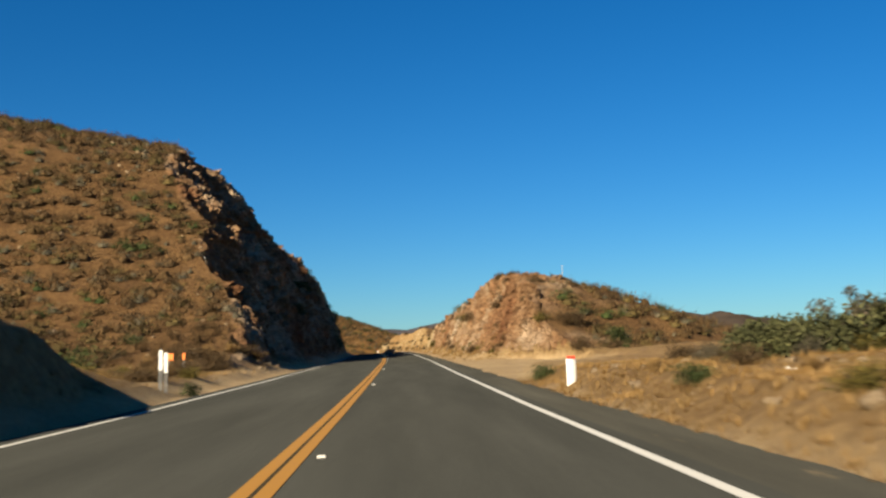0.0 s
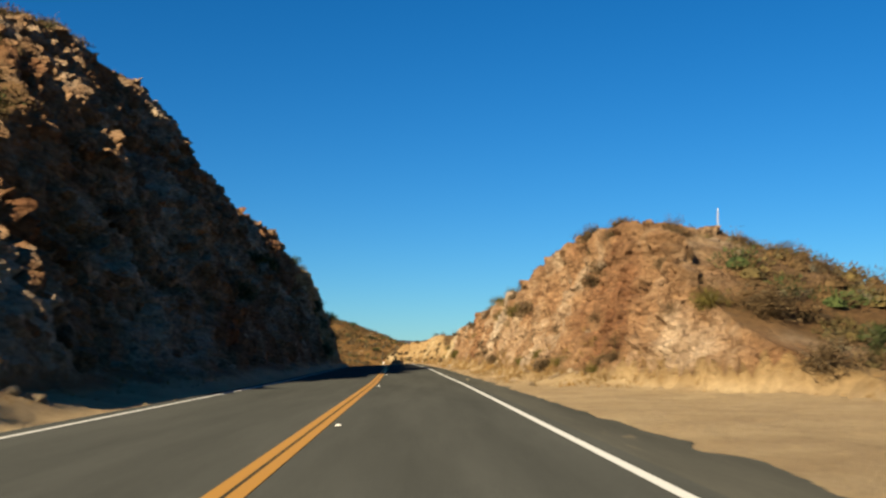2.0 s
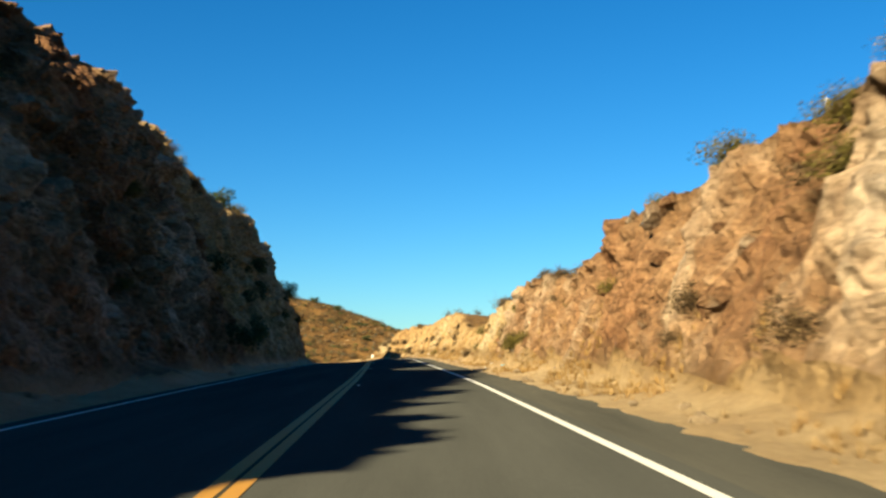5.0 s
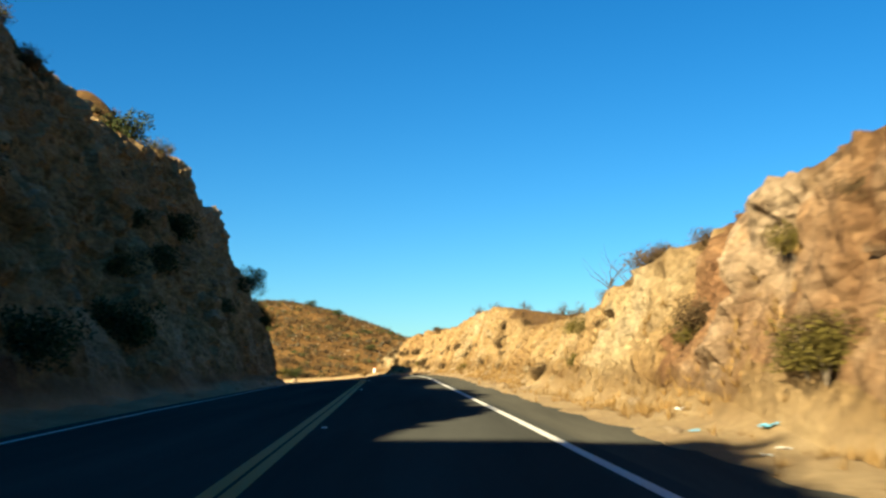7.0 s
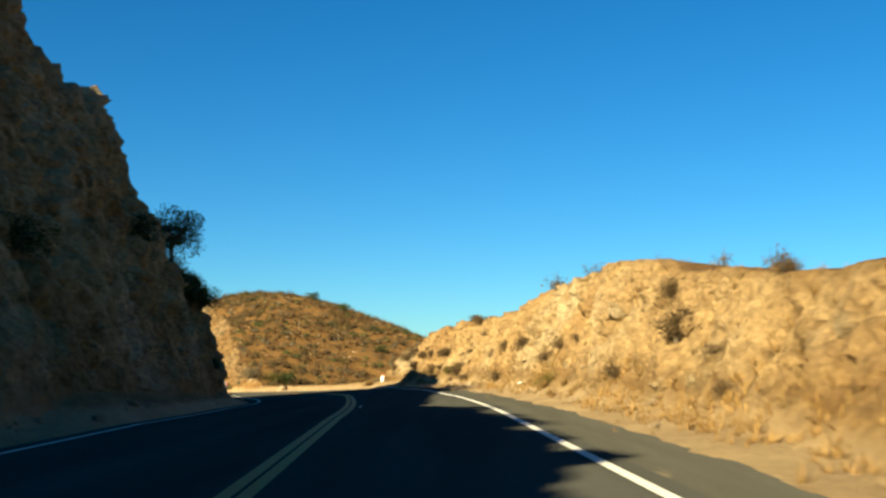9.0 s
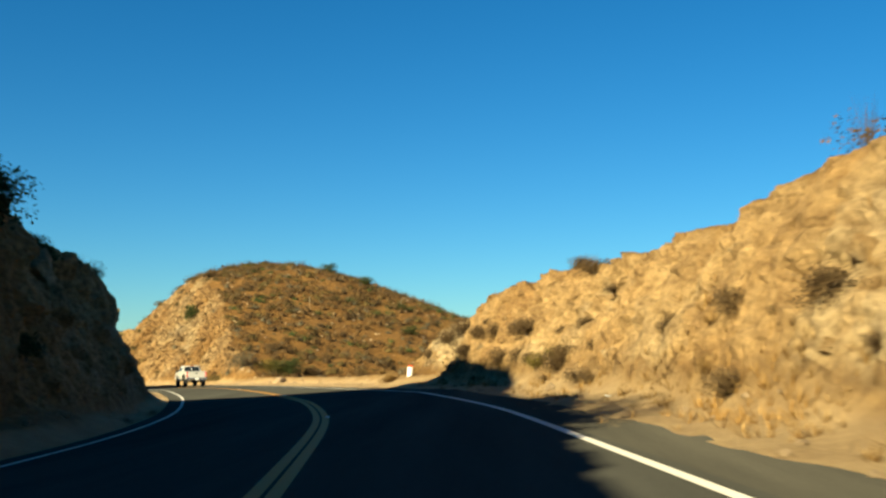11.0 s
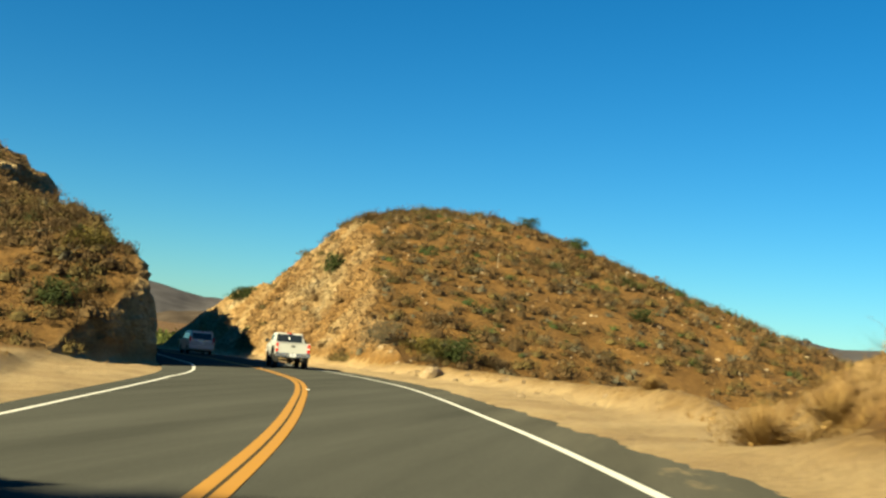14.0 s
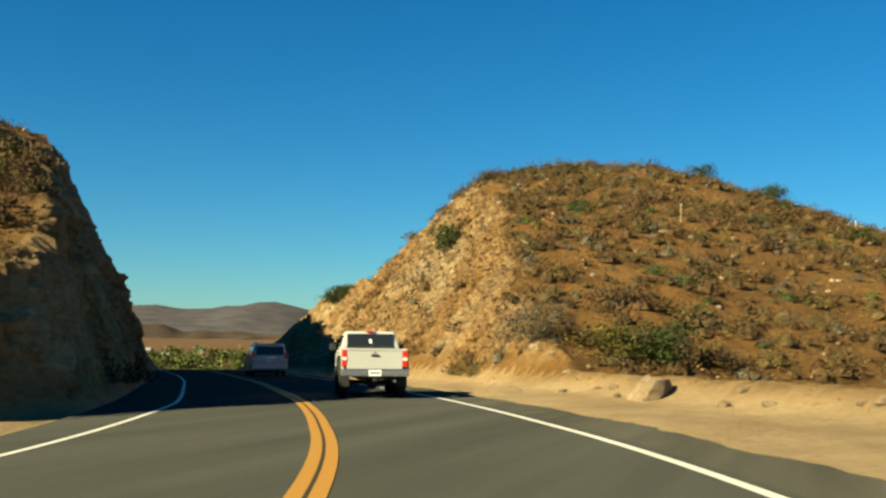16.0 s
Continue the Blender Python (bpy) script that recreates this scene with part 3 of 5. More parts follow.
def lathe(profile, seg=24):
    """Turn a profile of (radius, x) about the x axis."""
    bm = bmesh.new()
    rings = []
    for r, x in profile:
        rings.append([bm.verts.new((x, r * math.cos(2 * math.pi * i / seg), r * math.sin(2 * math.pi * i / seg))) for i in range(seg)])
    for a, b in zip(rings, rings[1:]):
        for i in range(seg):
            bm.faces.new((a[i], a[(i + 1) % seg], b[(i + 1) % seg], b[i]))
    for f in bm.faces:
        f.smooth = True
    bmesh.ops.recalc_face_normals(bm, faces=bm.faces)
    return bm


def outline(points, x0, x1, bevel=0.0):
    """A side view outline of (y, z), drawn out from x0 to x1."""
    bm = bmesh.new()
    a = [bm.verts.new((x0, y, z)) for y, z in points]
    b = [bm.verts.new((x1, y, z)) for y, z in points]
    n = len(points)
    bm.faces.new(a)
    bm.faces.new(b[::-1])
    for i in range(n):
        bm.faces.new((a[i], b[i], b[(i + 1) % n], a[(i + 1) % n]))
    bmesh.ops.recalc_face_normals(bm, faces=bm.faces)
    if bevel:
        bmesh.ops.bevel(bm, geom=bm.edges[:], offset=bevel, segments=2, affect="EDGES", profile=0.6)
    return bm


# ================= vehicles =================
M_PAINT = plain("white_car_paint", (0.348, 0.348, 0.329), 0.28, 0.0, 0.03, 2.0, 0.5)
M_BLACK = plain("black_plastic", (0.018, 0.018, 0.018), 0.55)
M_TYRE = plain("tyre_rubber", (0.016, 0.015, 0.014), 0.85)
M_STEEL = plain("grey_steel_rim", (0.28, 0.28, 0.27), 0.35, 0.8)
M_CHROME = plain("dull_chrome", (0.5, 0.5, 0.5), 0.22, 0.9, 0.05)
M_LAMP = plain("red_lamp_lens", (0.42, 0.018, 0.012), 0.25, 0.0, 0.1, 20.0, 0.5)
M_CLEAR = plain("clear_lamp_lens", (0.6, 0.55, 0.5), 0.2, 0.0, 0.1, 20.0, 0.5)
M_PLATE = plain("plate_white", (0.7, 0.7, 0.68), 0.4)
M_BAR = plain("plate_bars", (0.05, 0.07, 0.16), 0.5)
M_UNDER = plain("underbody", (0.02, 0.019, 0.017), 0.8)
M_GLASS, gn, gl, gb = material("tinted_window_glass", 0.05, 0.0, 0.5)
gb.inputs["Base Color"].default_value = (0.012, 0.015, 0.017, 1)


def wheel(parent, x, y, r, w, side):
    tyre_bm = lathe([(r * 0.62, -w / 2 + 0.02), (r * 0.8, -w / 2), (r * 0.94, -w / 2 + 0.01), (r, -w * 0.3), (r, w * 0.3), (r * 0.94, w / 2 - 0.01), (r * 0.8, w / 2), (r * 0.62, w / 2 - 0.02)])
    for v in tyre_bm.verts:
        if v.co.y ** 2 + v.co.z ** 2 > (r * 0.985) ** 2:
            k = 1 - 0.012 * (int(math.atan2(v.co.z, v.co.y) * 12 / math.pi) % 2)
            v.co.y, v.co.z = v.co.y * k, v.co.z * k
    hub = new("wheel")
    hub.parent, hub.location = parent, (x, y, r)
    part("tyre", tyre_bm, M_TYRE, hub)
    rim = lathe([(0.001, 0.04 * side), (0.07, 0.06 * side), (r * 0.3, 0.02 * side), (r * 0.55, 0.05 * side), (r * 0.63, w * 0.45 * side), (r * 0.63, -w * 0.45 * side)])
    part("rim", rim, M_STEEL, hub)
    return hub


def plate(parent, y, z, x=0.0):
    p = part("licence_plate", box(x - 0.155, x + 0.155, y - 0.012, y, z, z + 0.15, 0.004), M_PLATE, parent, "white licence plate with dark bars")
    bm = bmesh.new()
    for i in range(6):
        add_box(bm, x - 0.12 + i * 0.042, x - 0.092 + i * 0.042, y - 0.016, y - 0.011, z + 0.045, z + 0.105)
    part("plate_bars", bm, M_BAR, p)


def pickup_truck():
    t = empty("pickup_truck", "white lifted pickup truck with chrome bumper on the road", "truck")
    W = 0.83
    # cargo bed
    part("bed_floor", box(-W + 0.05, W - 0.05, -2.52, -0.75, 0.82, 0.88), M_UNDER, t)
    for sx in (-1, 1):
        arch = [(-2.55, 0.66), (-2.55, 1.26), (-0.72, 1.26), (-0.72, 0.62), (-1.12, 0.62), (-1.2, 0.86), (-1.4, 1.0), (-1.8, 1.0), (-2.0, 0.86), (-2.08, 0.66)]
        part("bed_side", outline(arch, sx * (W - 0.07), sx * W, 0.012), M_PAINT, t)
        flare = bmesh.new()
        pts = [(-1.08, 0.6), (-1.16, 0.86), (-1.38, 1.04), (-1.82, 1.04), (-2.04, 0.86), (-2.12, 0.6)]
        for a, b in zip(pts, pts[1:]):
            m = Vector(((W + 0.035) * sx, (a[0] + b[0]) / 2, (a[1] + b[1]) / 2))
            ln = math.hypot(b[0] - a[0], b[1] - a[1])
            r = bmesh.ops.create_cube(flare, size=1, matrix=Matrix.Translation(m) @ Matrix.Rotation(math.atan2(b[1] - a[1], b[0] - a[0]), 4, "X") @ Matrix.Diagonal((0.09, ln + 0.03, 0.06, 1)))
        part("fender_flare", flare, M_BLACK, t, "black plastic fender flare")
    gate = part("tailgate", box(-0.70, 0.70, -2.60, -2.54, 0.74, 1.26, 0.015), M_PAINT, t)
    part("tailgate_lip", box(-0.70, 0.70, -2.612, -2.60, 1.21, 1.25, 0.004), M_PAINT, gate)
    part("handle", box(-0.1, 0.1, -2.625, -2.60, 1.06, 1.11, 0.008), M_BLACK, gate, "black tailgate handle")
    part("badge", box(-0.035, 0.035, -2.606, -2.60, 1.13, 1.16, 0.003), M_BLACK, gate)
    for sx in (-1, 1):
        lamp = part("tail_light", box(min(sx * 0.70, sx * W), max(sx * 0.70, sx * W), -2.61, -2.44, 0.80, 1.22, 0.02), M_LAMP, t, "red tail light")
        part("reversing_lens", box(min(sx * 0.705, sx * 0.82), max(sx * 0.705, sx * 0.82), -2.618, -2.60, 0.96, 1.04, 0.006), M_CLEAR, lamp, "clear reversing lens")
    bumper = part("rear_bumper", box(-0.86, 0.86, -2.76, -2.56, 0.56, 0.74, 0.03), M_CHROME, t, "dull chrome rear bumper")
    part("bumper_step", box(-0.84, 0.84, -2.74, -2.58, 0.735, 0.75, 0.005), M_BLACK, bumper, "black bumper step pad")
    part("tow_hitch", box(-0.05, 0.05, -2.82, -2.6, 0.44, 0.54, 0.01), M_BLACK, bumper)
    plate(t, -2.765, 0.575)
    # cab
    cab = part("cab", outline([(-0.70, 0.55), (-0.70, 1.28), (1.30, 1.24), (2.35, 1.10), (2.45, 0.95), (2.45, 0.60), (2.1, 0.60), (2.0, 0.85), (1.75, 1.0), (1.4, 1.0), (1.15, 0.85), (1.05, 0.52)], -W, W, 0.03), M_PAINT, t)
    part("roof", box(-0.80, 0.80, -0.70, 1.22, 1.27, 1.74, 0.05, (0.14, 0.16, 0.62)), M_PAINT, cab)
    rear = part("rear_window", outline([(-0.712, 1.33), (-0.598, 1.67), (-0.55, 1.67), (-0.65, 1.33)], -0.62, 0.62), M_GLASS, t, "dark tinted rear window")
    part("window_seal", outline([(-0.722, 1.30), (-0.715, 1.33), (-0.66, 1.33), (-0.66, 1.30)], -0.64, 0.64), M_BLACK, rear)
    part("sticker", outline([(-0.688, 1.42), (-0.655, 1.52), (-0.645, 1.52), (-0.675, 1.42)], -0.03, 0.04), M_PLATE, rear, "small white window sticker")
    part("brake_lamp", box(-0.12, 0.12, -0.60, -0.52, 1.715, 1.75, 0.008), M_LAMP, t, "red high brake lamp")
    for sx in (-1, 1):
        win = outline([(-0.45, 1.33), (-0.38, 1.62), (0.55, 1.62), (0.95, 1.33)], sx * 0.72, sx * 0.785)
        for v in win.verts:
            if v.co.z > 1.5:
                v.co.x -= sx * 0.065
        part("side_window", win, M_GLASS, t, "dark side window")
        mir = part("side_mirror", box(min(sx * 0.86, sx * 1.05), max(sx * 0.86, sx * 1.05), 0.82, 0.95, 1.22, 1.42, 0.03), M_BLACK, t, "black side mirror")
        part("mirror_arm", box(min(sx * 0.78, sx * 0.9), max(sx * 0.78, sx * 0.9), 0.86, 0.92, 1.24, 1.29, 0.01), M_BLACK, mir)
        part("door_handle", box(min(sx * W, sx * (W + 0.03)), max(sx * W, sx * (W + 0.03)), -0.3, -0.12, 1.12, 1.16, 0.01), M_BLACK, t)
    ws = outline([(1.26, 1.28), (0.66, 1.68), (0.63, 1.66), (1.2, 1.27)], -0.62, 0.62)
    part("windscreen", ws, M_GLASS, t, "windscreen glass")
    part("chassis", box(-0.42, 0.42, -2.5, 2.2, 0.48, 0.66, 0.02), M_UNDER, t)
    axle = add_tube(bmesh.new(), Matrix.Translation((0, -1.6, 0.4)) @ Matrix.Rotation(math.pi / 2, 4, "Y"), 0.05, 0.05, 1.4)
    bmesh.ops.create_uvsphere(axle, u_segments=12, v_segments=8, radius=0.16, matrix=Matrix.Translation((0.0, -1.6, 0.4)))
    part("rear_axle", axle, M_UNDER, t)
    part("exhaust", add_tube(bmesh.new(), Matrix.Translation((0.5, -2.3, 0.45)) @ Matrix.Rotation(math.pi / 2, 4, "X"), 0.035, 0.035, 0.8, 12), M_STEEL, t)
    for sx in (-1, 1):
        part("mud_flap", box(min(sx * 0.62, sx * 0.86), max(sx * 0.62, sx * 0.86), -2.13, -2.115, 0.3, 0.66), M_BLACK, t)
        for y in (-1.6, 1.58):
            wheel(t, sx * 0.73, y, 0.395, 0.27, sx)
    return t


def minivan():
    v = empty("minivan", "white minivan with dark rear window driving ahead on the road", "car")
    W = 0.95
    side = [(-2.45, 0.42), (-2.48, 0.95), (-2.40, 1.12), (1.35, 1.12), (2.25, 0.95), (2.45, 0.75), (2.45, 0.36), (1.95, 0.3), (1.85, 0.6), (1.6, 0.72), (1.3, 0.72), (1.05, 0.55), (1.0, 0.28),
            (-1.1, 0.28), (-1.15, 0.55), (-1.35, 0.72), (-1.65, 0.72), (-1.9, 0.55), (-1.95, 0.3)]
    body = part("body", outline(side, -W, W, 0.04), M_PAINT, v)
    part("roof", box(-W + 0.03, W - 0.03, -2.42, 1.45, 1.10, 1.76, 0.07, (0.15, 0.16, 0.95)), M_PAINT, body)
    part("rear_window", outline([(-2.43, 1.16), (-2.325, 1.6), (-2.29, 1.6), (-2.39, 1.16)], -0.72, 0.72), M_GLASS, v, "dark tinted rear window")
    for sx in (-1, 1):
        win = outline([(-2.1, 1.16), (-2.0, 1.58), (0.45, 1.58), (1.1, 1.16)], sx * 0.86, sx * 0.925)
        for q in win.verts:
            if q.co.z > 1.4:
                q.co.x -= sx * 0.10
        part("side_window", win, M_GLASS, v, "dark side window")
        lamp = part("tail_light", box(min(sx * 0.80, sx * 0.955), max(sx * 0.80, sx * 0.955), -2.50, -2.36, 0.80, 1.30, 0.02), M_LAMP, v, "tall red tail light")
        part("indicator_lens", box(min(sx * 0.81, sx * 0.94), max(sx * 0.81, sx * 0.94), -2.51, -2.49, 0.84, 0.94, 0.005), M_CLEAR, lamp)
        part("side_mirror", box(min(sx * 0.95, sx * 1.15), max(sx * 0.95, sx * 1.15), 0.95, 1.08, 1.08, 1.26, 0.03), M_BLACK, v, "black side mirror")
        rail = part("roof_rail", box(min(sx * 0.62, sx * 0.67), max(sx * 0.62, sx * 0.67), -1.9, 0.2, 1.78, 1.82, 0.01), M_BLACK, v)
        for y in (-1.8, 0.1):
            part("rail_foot", box(min(sx * 0.62, sx * 0.67), max(sx * 0.62, sx * 0.67), y - 0.05, y + 0.05, 1.74, 1.785), M_BLACK, rail)
        for y in (-1.5, 1.45):
            wheel(v, sx * 0.83, y, 0.335, 0.21, sx)
    part("rear_bumper", box(-0.94, 0.94, -2.58, -2.40, 0.38, 0.66, 0.04), M_PAINT, v)
    part("hatch_handle", box(-0.32, 0.32, -2.505, -2.46, 0.98, 1.05, 0.01), M_CHROME, v, "chrome hatch trim")
    part("brake_lamp", box(-0.14, 0.14, -2.31, -2.24, 1.70, 1.735, 0.008), M_LAMP, v, "red high brake lamp")
    part("windscreen", outline([(1.40, 1.16), (0.62, 1.64), (0.58, 1.62), (1.33, 1.15)], -0.74, 0.74), M_GLASS, v, "windscreen glass")
    part("rear_wiper", box(-0.02, 0.4, -2.46, -2.44, 1.17, 1.19), M_BLACK, v)
    part("underbody", box(-0.7, 0.7, -2.3, 2.2, 0.2, 0.34, 0.02), M_UNDER, v)
    plate(v, -2.495, 0.76)
    return v


truck = pickup_truck()
TRUCK_S = road_frame([-27.9], [275.6])[0][0]
x, y, z, h = place(TRUCK_S, 2.1)
truck.matrix_world = pose(x, y, z, -1.6, -0.6, h - 5)
van = minivan()
VAN_S = road_frame([-39.4], [291.9])[0][0] + 10.0
x, y, z, h = place(VAN_S, 1.7)
van.matrix_world = pose(x, y, z, -1.8, -0.4, h)

# ================= roadside posts, stakes and road studs =================
M_POST = plain("white_post_plastic", (0.624, 0.616, 0.592), 0.5)
M_RED_BAND = plain("red_reflector", (0.55, 0.04, 0.02), 0.4)
M_ORANGE = plain("orange_marker", (0.75, 0.22, 0.05), 0.5)
M_WOOD = plain("weathered_stake", (0.40, 0.33, 0.23), 0.8, 0, 0.25, 9.0)
M_STUD = plain("ceramic_road_stud", (0.6, 0.57, 0.5), 0.4)


def marker_post(x, y, lean, height=0.66, group="white marker posts"):
    p = empty("marker_post", "white flexible marker post with a red top at the verge", "post", group)
    bm = bmesh.new()
    n = 7
    for z0, z1, w in ((-0.25, height, 0.115),):
        cols = []
        for i in range(n):
            a = -1 + 2 * i / (n - 1)
            for dy in (0.0, 0.012):
                cols.append((a * w, 0.035 * a * a + dy))
        lo = [bm.verts.new((cx, cy, z0)) for cx, cy in cols]
        hi = [bm.verts.new((cx, cy, z1 - 0.05 * abs(cx / w) ** 3)) for cx, cy in cols]
        for i in range(n - 1):
            a, b, c, d = 2 * i, 2 * i + 1, 2 * i + 2, 2 * i + 3
            bm.faces.new((lo[a], lo[c], hi[c], hi[a]))
            bm.faces.new((lo[b], hi[b], hi[d], lo[d]))
            bm.faces.new((hi[a], hi[c], hi[d], hi[b]))
        for k in (0, n - 1):
            bm.faces.new((lo[2 * k], hi[2 * k], hi[2 * k + 1], lo[2 * k + 1]))
    bmesh.ops.recalc_face_normals(bm, faces=bm.faces)
    part("blade", bm, M_POST, p)
    part("reflector", box(-0.10, 0.10, -0.004, 0.03, height - 0.06, height + 0.012, 0.004), M_RED_BAND, p, "faded red reflector band")
    p.matrix_world = pose(x, y, ground_z(x, y), 0, lean, 4)
    return p


marker_post(3.9, 25.3, -0.5)
marker_post(-7.45, 235.0, 4.0, 0.5)


def object_marker(x, y, w, h, z0, board, label):
    p = empty("roadside_marker", label, "post")
    for dx in (-w * 0.28, w * 0.28):
        part("leg", add_tube(bmesh.new(), Matrix.Translation((dx, 0.02, (z0 + 0.1) / 2)), 0.018, 0.018, z0 + 0.3, 8), M_STEEL, p)
    part("board", box(-w / 2, w / 2, -0.01, 0.01, z0, z0 + h, 0.006), board, p)
    p.matrix_world = pose(x, y, ground_z(x, y), 0, 1.0, 8)


object_marker(-6.83, 28.6, 0.10, 0.55, 0.54, M_POST, "narrow white marker board on a post beside brush")
object_marker(-6.70, 28.65, 0.10, 0.55, 0.54, M_POST, "narrow white marker board on a post beside brush")
object_marker(-9.85, 42.9, 0.26, 0.30, 0.58, M_ORANGE, "small orange marker board on stakes beside brush")
object_marker(-9.32, 43.0, 0.10, 0.28, 0.60, M_ORANGE, "narrow orange marker board on stakes beside brush")


def stake(x, y, h, lean=0.0):
    ob = empty("survey_stake", "thin pale wooden stake standing on the slope", "stake", "stakes on the slopes")
    part("shaft", box(-0.015, 0.015, -0.012, 0.012, -0.3, h, 0.003), M_WOOD, ob)
    part("tip", box(-0.019, 0.019, -0.016, 0.016, h - 0.06, h + 0.01, 0.003), M_STUD, ob, "faded pale tip")
    ob.matrix_world = pose(x, y, ground_z(x, y), 0, lean, 20)


for x, y, h, lean in ((12.0, 80.6, 1.3, 1), (-18.6, 128.0, 1.7, 5), (-17.4, 128.6, 1.2, -4), (7.0, 113, 1.3, 2), (-24.0, 309.0, 1.2, 1), (-14.0, 322, 1.2, -3), (-55.5, 296.0, 1.5, 4), (-13.6, 70.5, 0.9, -12)):
    stake(x, y, h, lean)


def road_stud(s, d):
    ob = empty("road_stud", "small pale raised road stud", "road stud", "road studs")
    part("stud_body", box(-0.05, 0.05, -0.05, 0.05, 0, 0.02, 0.006, (0.012, 0.016, 0.016)), M_STUD, ob)
    part("stud_lens", box(-0.04, 0.04, -0.049, -0.038, 0.004, 0.014), M_CLEAR, ob)
    x, y, z, h = place(s, d)
    ob.matrix_world = pose(x, y, z + 0.001, 0, 0, h)


for k in range(13):
    road_stud(11.0 + 22.0 * k, 0.32)

# ================= plants =================
def leaf_material(name, *cols):
    m, n, l, b = material(name, 0.85, 0.0, 0.15)
    geo = n.new("ShaderNodeNewGeometry")
    stops = [(i / (len(cols) - 1), c) for i, c in enumerate(cols)]
    l.new(mix(n, l, 1.0, ramp(n, l, geo.outputs["Random Per Island"], *stops), ramp(n, l, tex(n, l, 0.45, 3), (0.35, (0.6, 0.6, 0.62)), (0.65, (1.2, 1.15, 1.1))), "MULTIPLY"), b.inputs["Base Color"])
    return m


M_BROWN = leaf_material("dry_brown_brush", (0.038, 0.024, 0.010), (0.060, 0.037, 0.015), (0.094, 0.058, 0.024))
M_TWIG = leaf_material("dry_twiggy_shrub", (0.040, 0.026, 0.012), (0.070, 0.045, 0.020), (0.118, 0.078, 0.036))
M_YELLOW_BUSH = leaf_material("yellow_olive_shrub", (0.046, 0.038, 0.008), (0.078, 0.064, 0.013), (0.125, 0.100, 0.022))
M_OLIVE = leaf_material("olive_brush", (0.040, 0.030, 0.011), (0.062, 0.046, 0.016), (0.094, 0.070, 0.024))
M_SAGE = leaf_material("grey_sage_leaves", (0.055, 0.049, 0.032), (0.073, 0.064, 0.041), (0.093, 0.080, 0.052))
M_GREEN = leaf_material("green_leaves", (0.018, 0.028, 0.008), (0.031, 0.043, 0.012), (0.048, 0.060, 0.017))
M_HEDGE = leaf_material("olive_green_leaves", (0.034, 0.039, 0.015), (0.054, 0.057, 0.022), (0.078, 0.078, 0.031))
M_STRAW = leaf_material("dry_grass", (0.131, 0.074, 0.023), (0.197, 0.119, 0.041), (0.271, 0.180, 0.074))
M_BARK = plain("grey_brown_bark", (0.11, 0.085, 0.06), 0.9, 0, 0.3, 12)
M_DEAD = plain("weathered_dead_wood", (0.06, 0.05, 0.04), 0.9, 0, 0.3, 12)
rng = np.random.default_rng(7)


def leaf_cloud(n, radius, height, size, lumps=6, flat=0.55):
    """Small leaf triangles gathered in lumps: an uneven bush with gaps. Returns (n, 3, 3)."""
    ang, rad = rng.uniform(0, 2 * np.pi, lumps), radius * rng.uniform(0.15, 0.72, lumps)
    cz = height * rng.uniform(0.14, 0.74, lumps)
    cen = np.stack([rad * np.cos(ang), rad * np.sin(ang), cz], 1)
    size_l = radius * rng.uniform(0.3, 0.55, lumps)
    k = rng.integers(0, lumps, n)
    v = rng.normal(size=(n, 3))
    v /= np.linalg.norm(v, axis=1)[:, None]
    r = rng.uniform(0.3, 1.0, n) ** 0.6
    p = cen[k] + v * (r * size_l[k])[:, None] * (1, 1, flat + 0.25)
    p[:, 2] = np.clip(p[:, 2], 0.02, None)
    a = rng.normal(size=(n, 3))
    a[:, 2] = np.abs(a[:, 2]) * 0.6 + 0.05
    a /= np.linalg.norm(a, axis=1)[:, None]
    b = np.cross(a, rng.normal(size=(n, 3)))
    b /= np.linalg.norm(b, axis=1)[:, None] + 1e-6
    ln = size * rng.uniform(0.6, 1.5, n)[:, None]
    w = ln * 0.42
    return np.stack([p - b * w, p + b * w, p + a * ln * 1.3], 1)


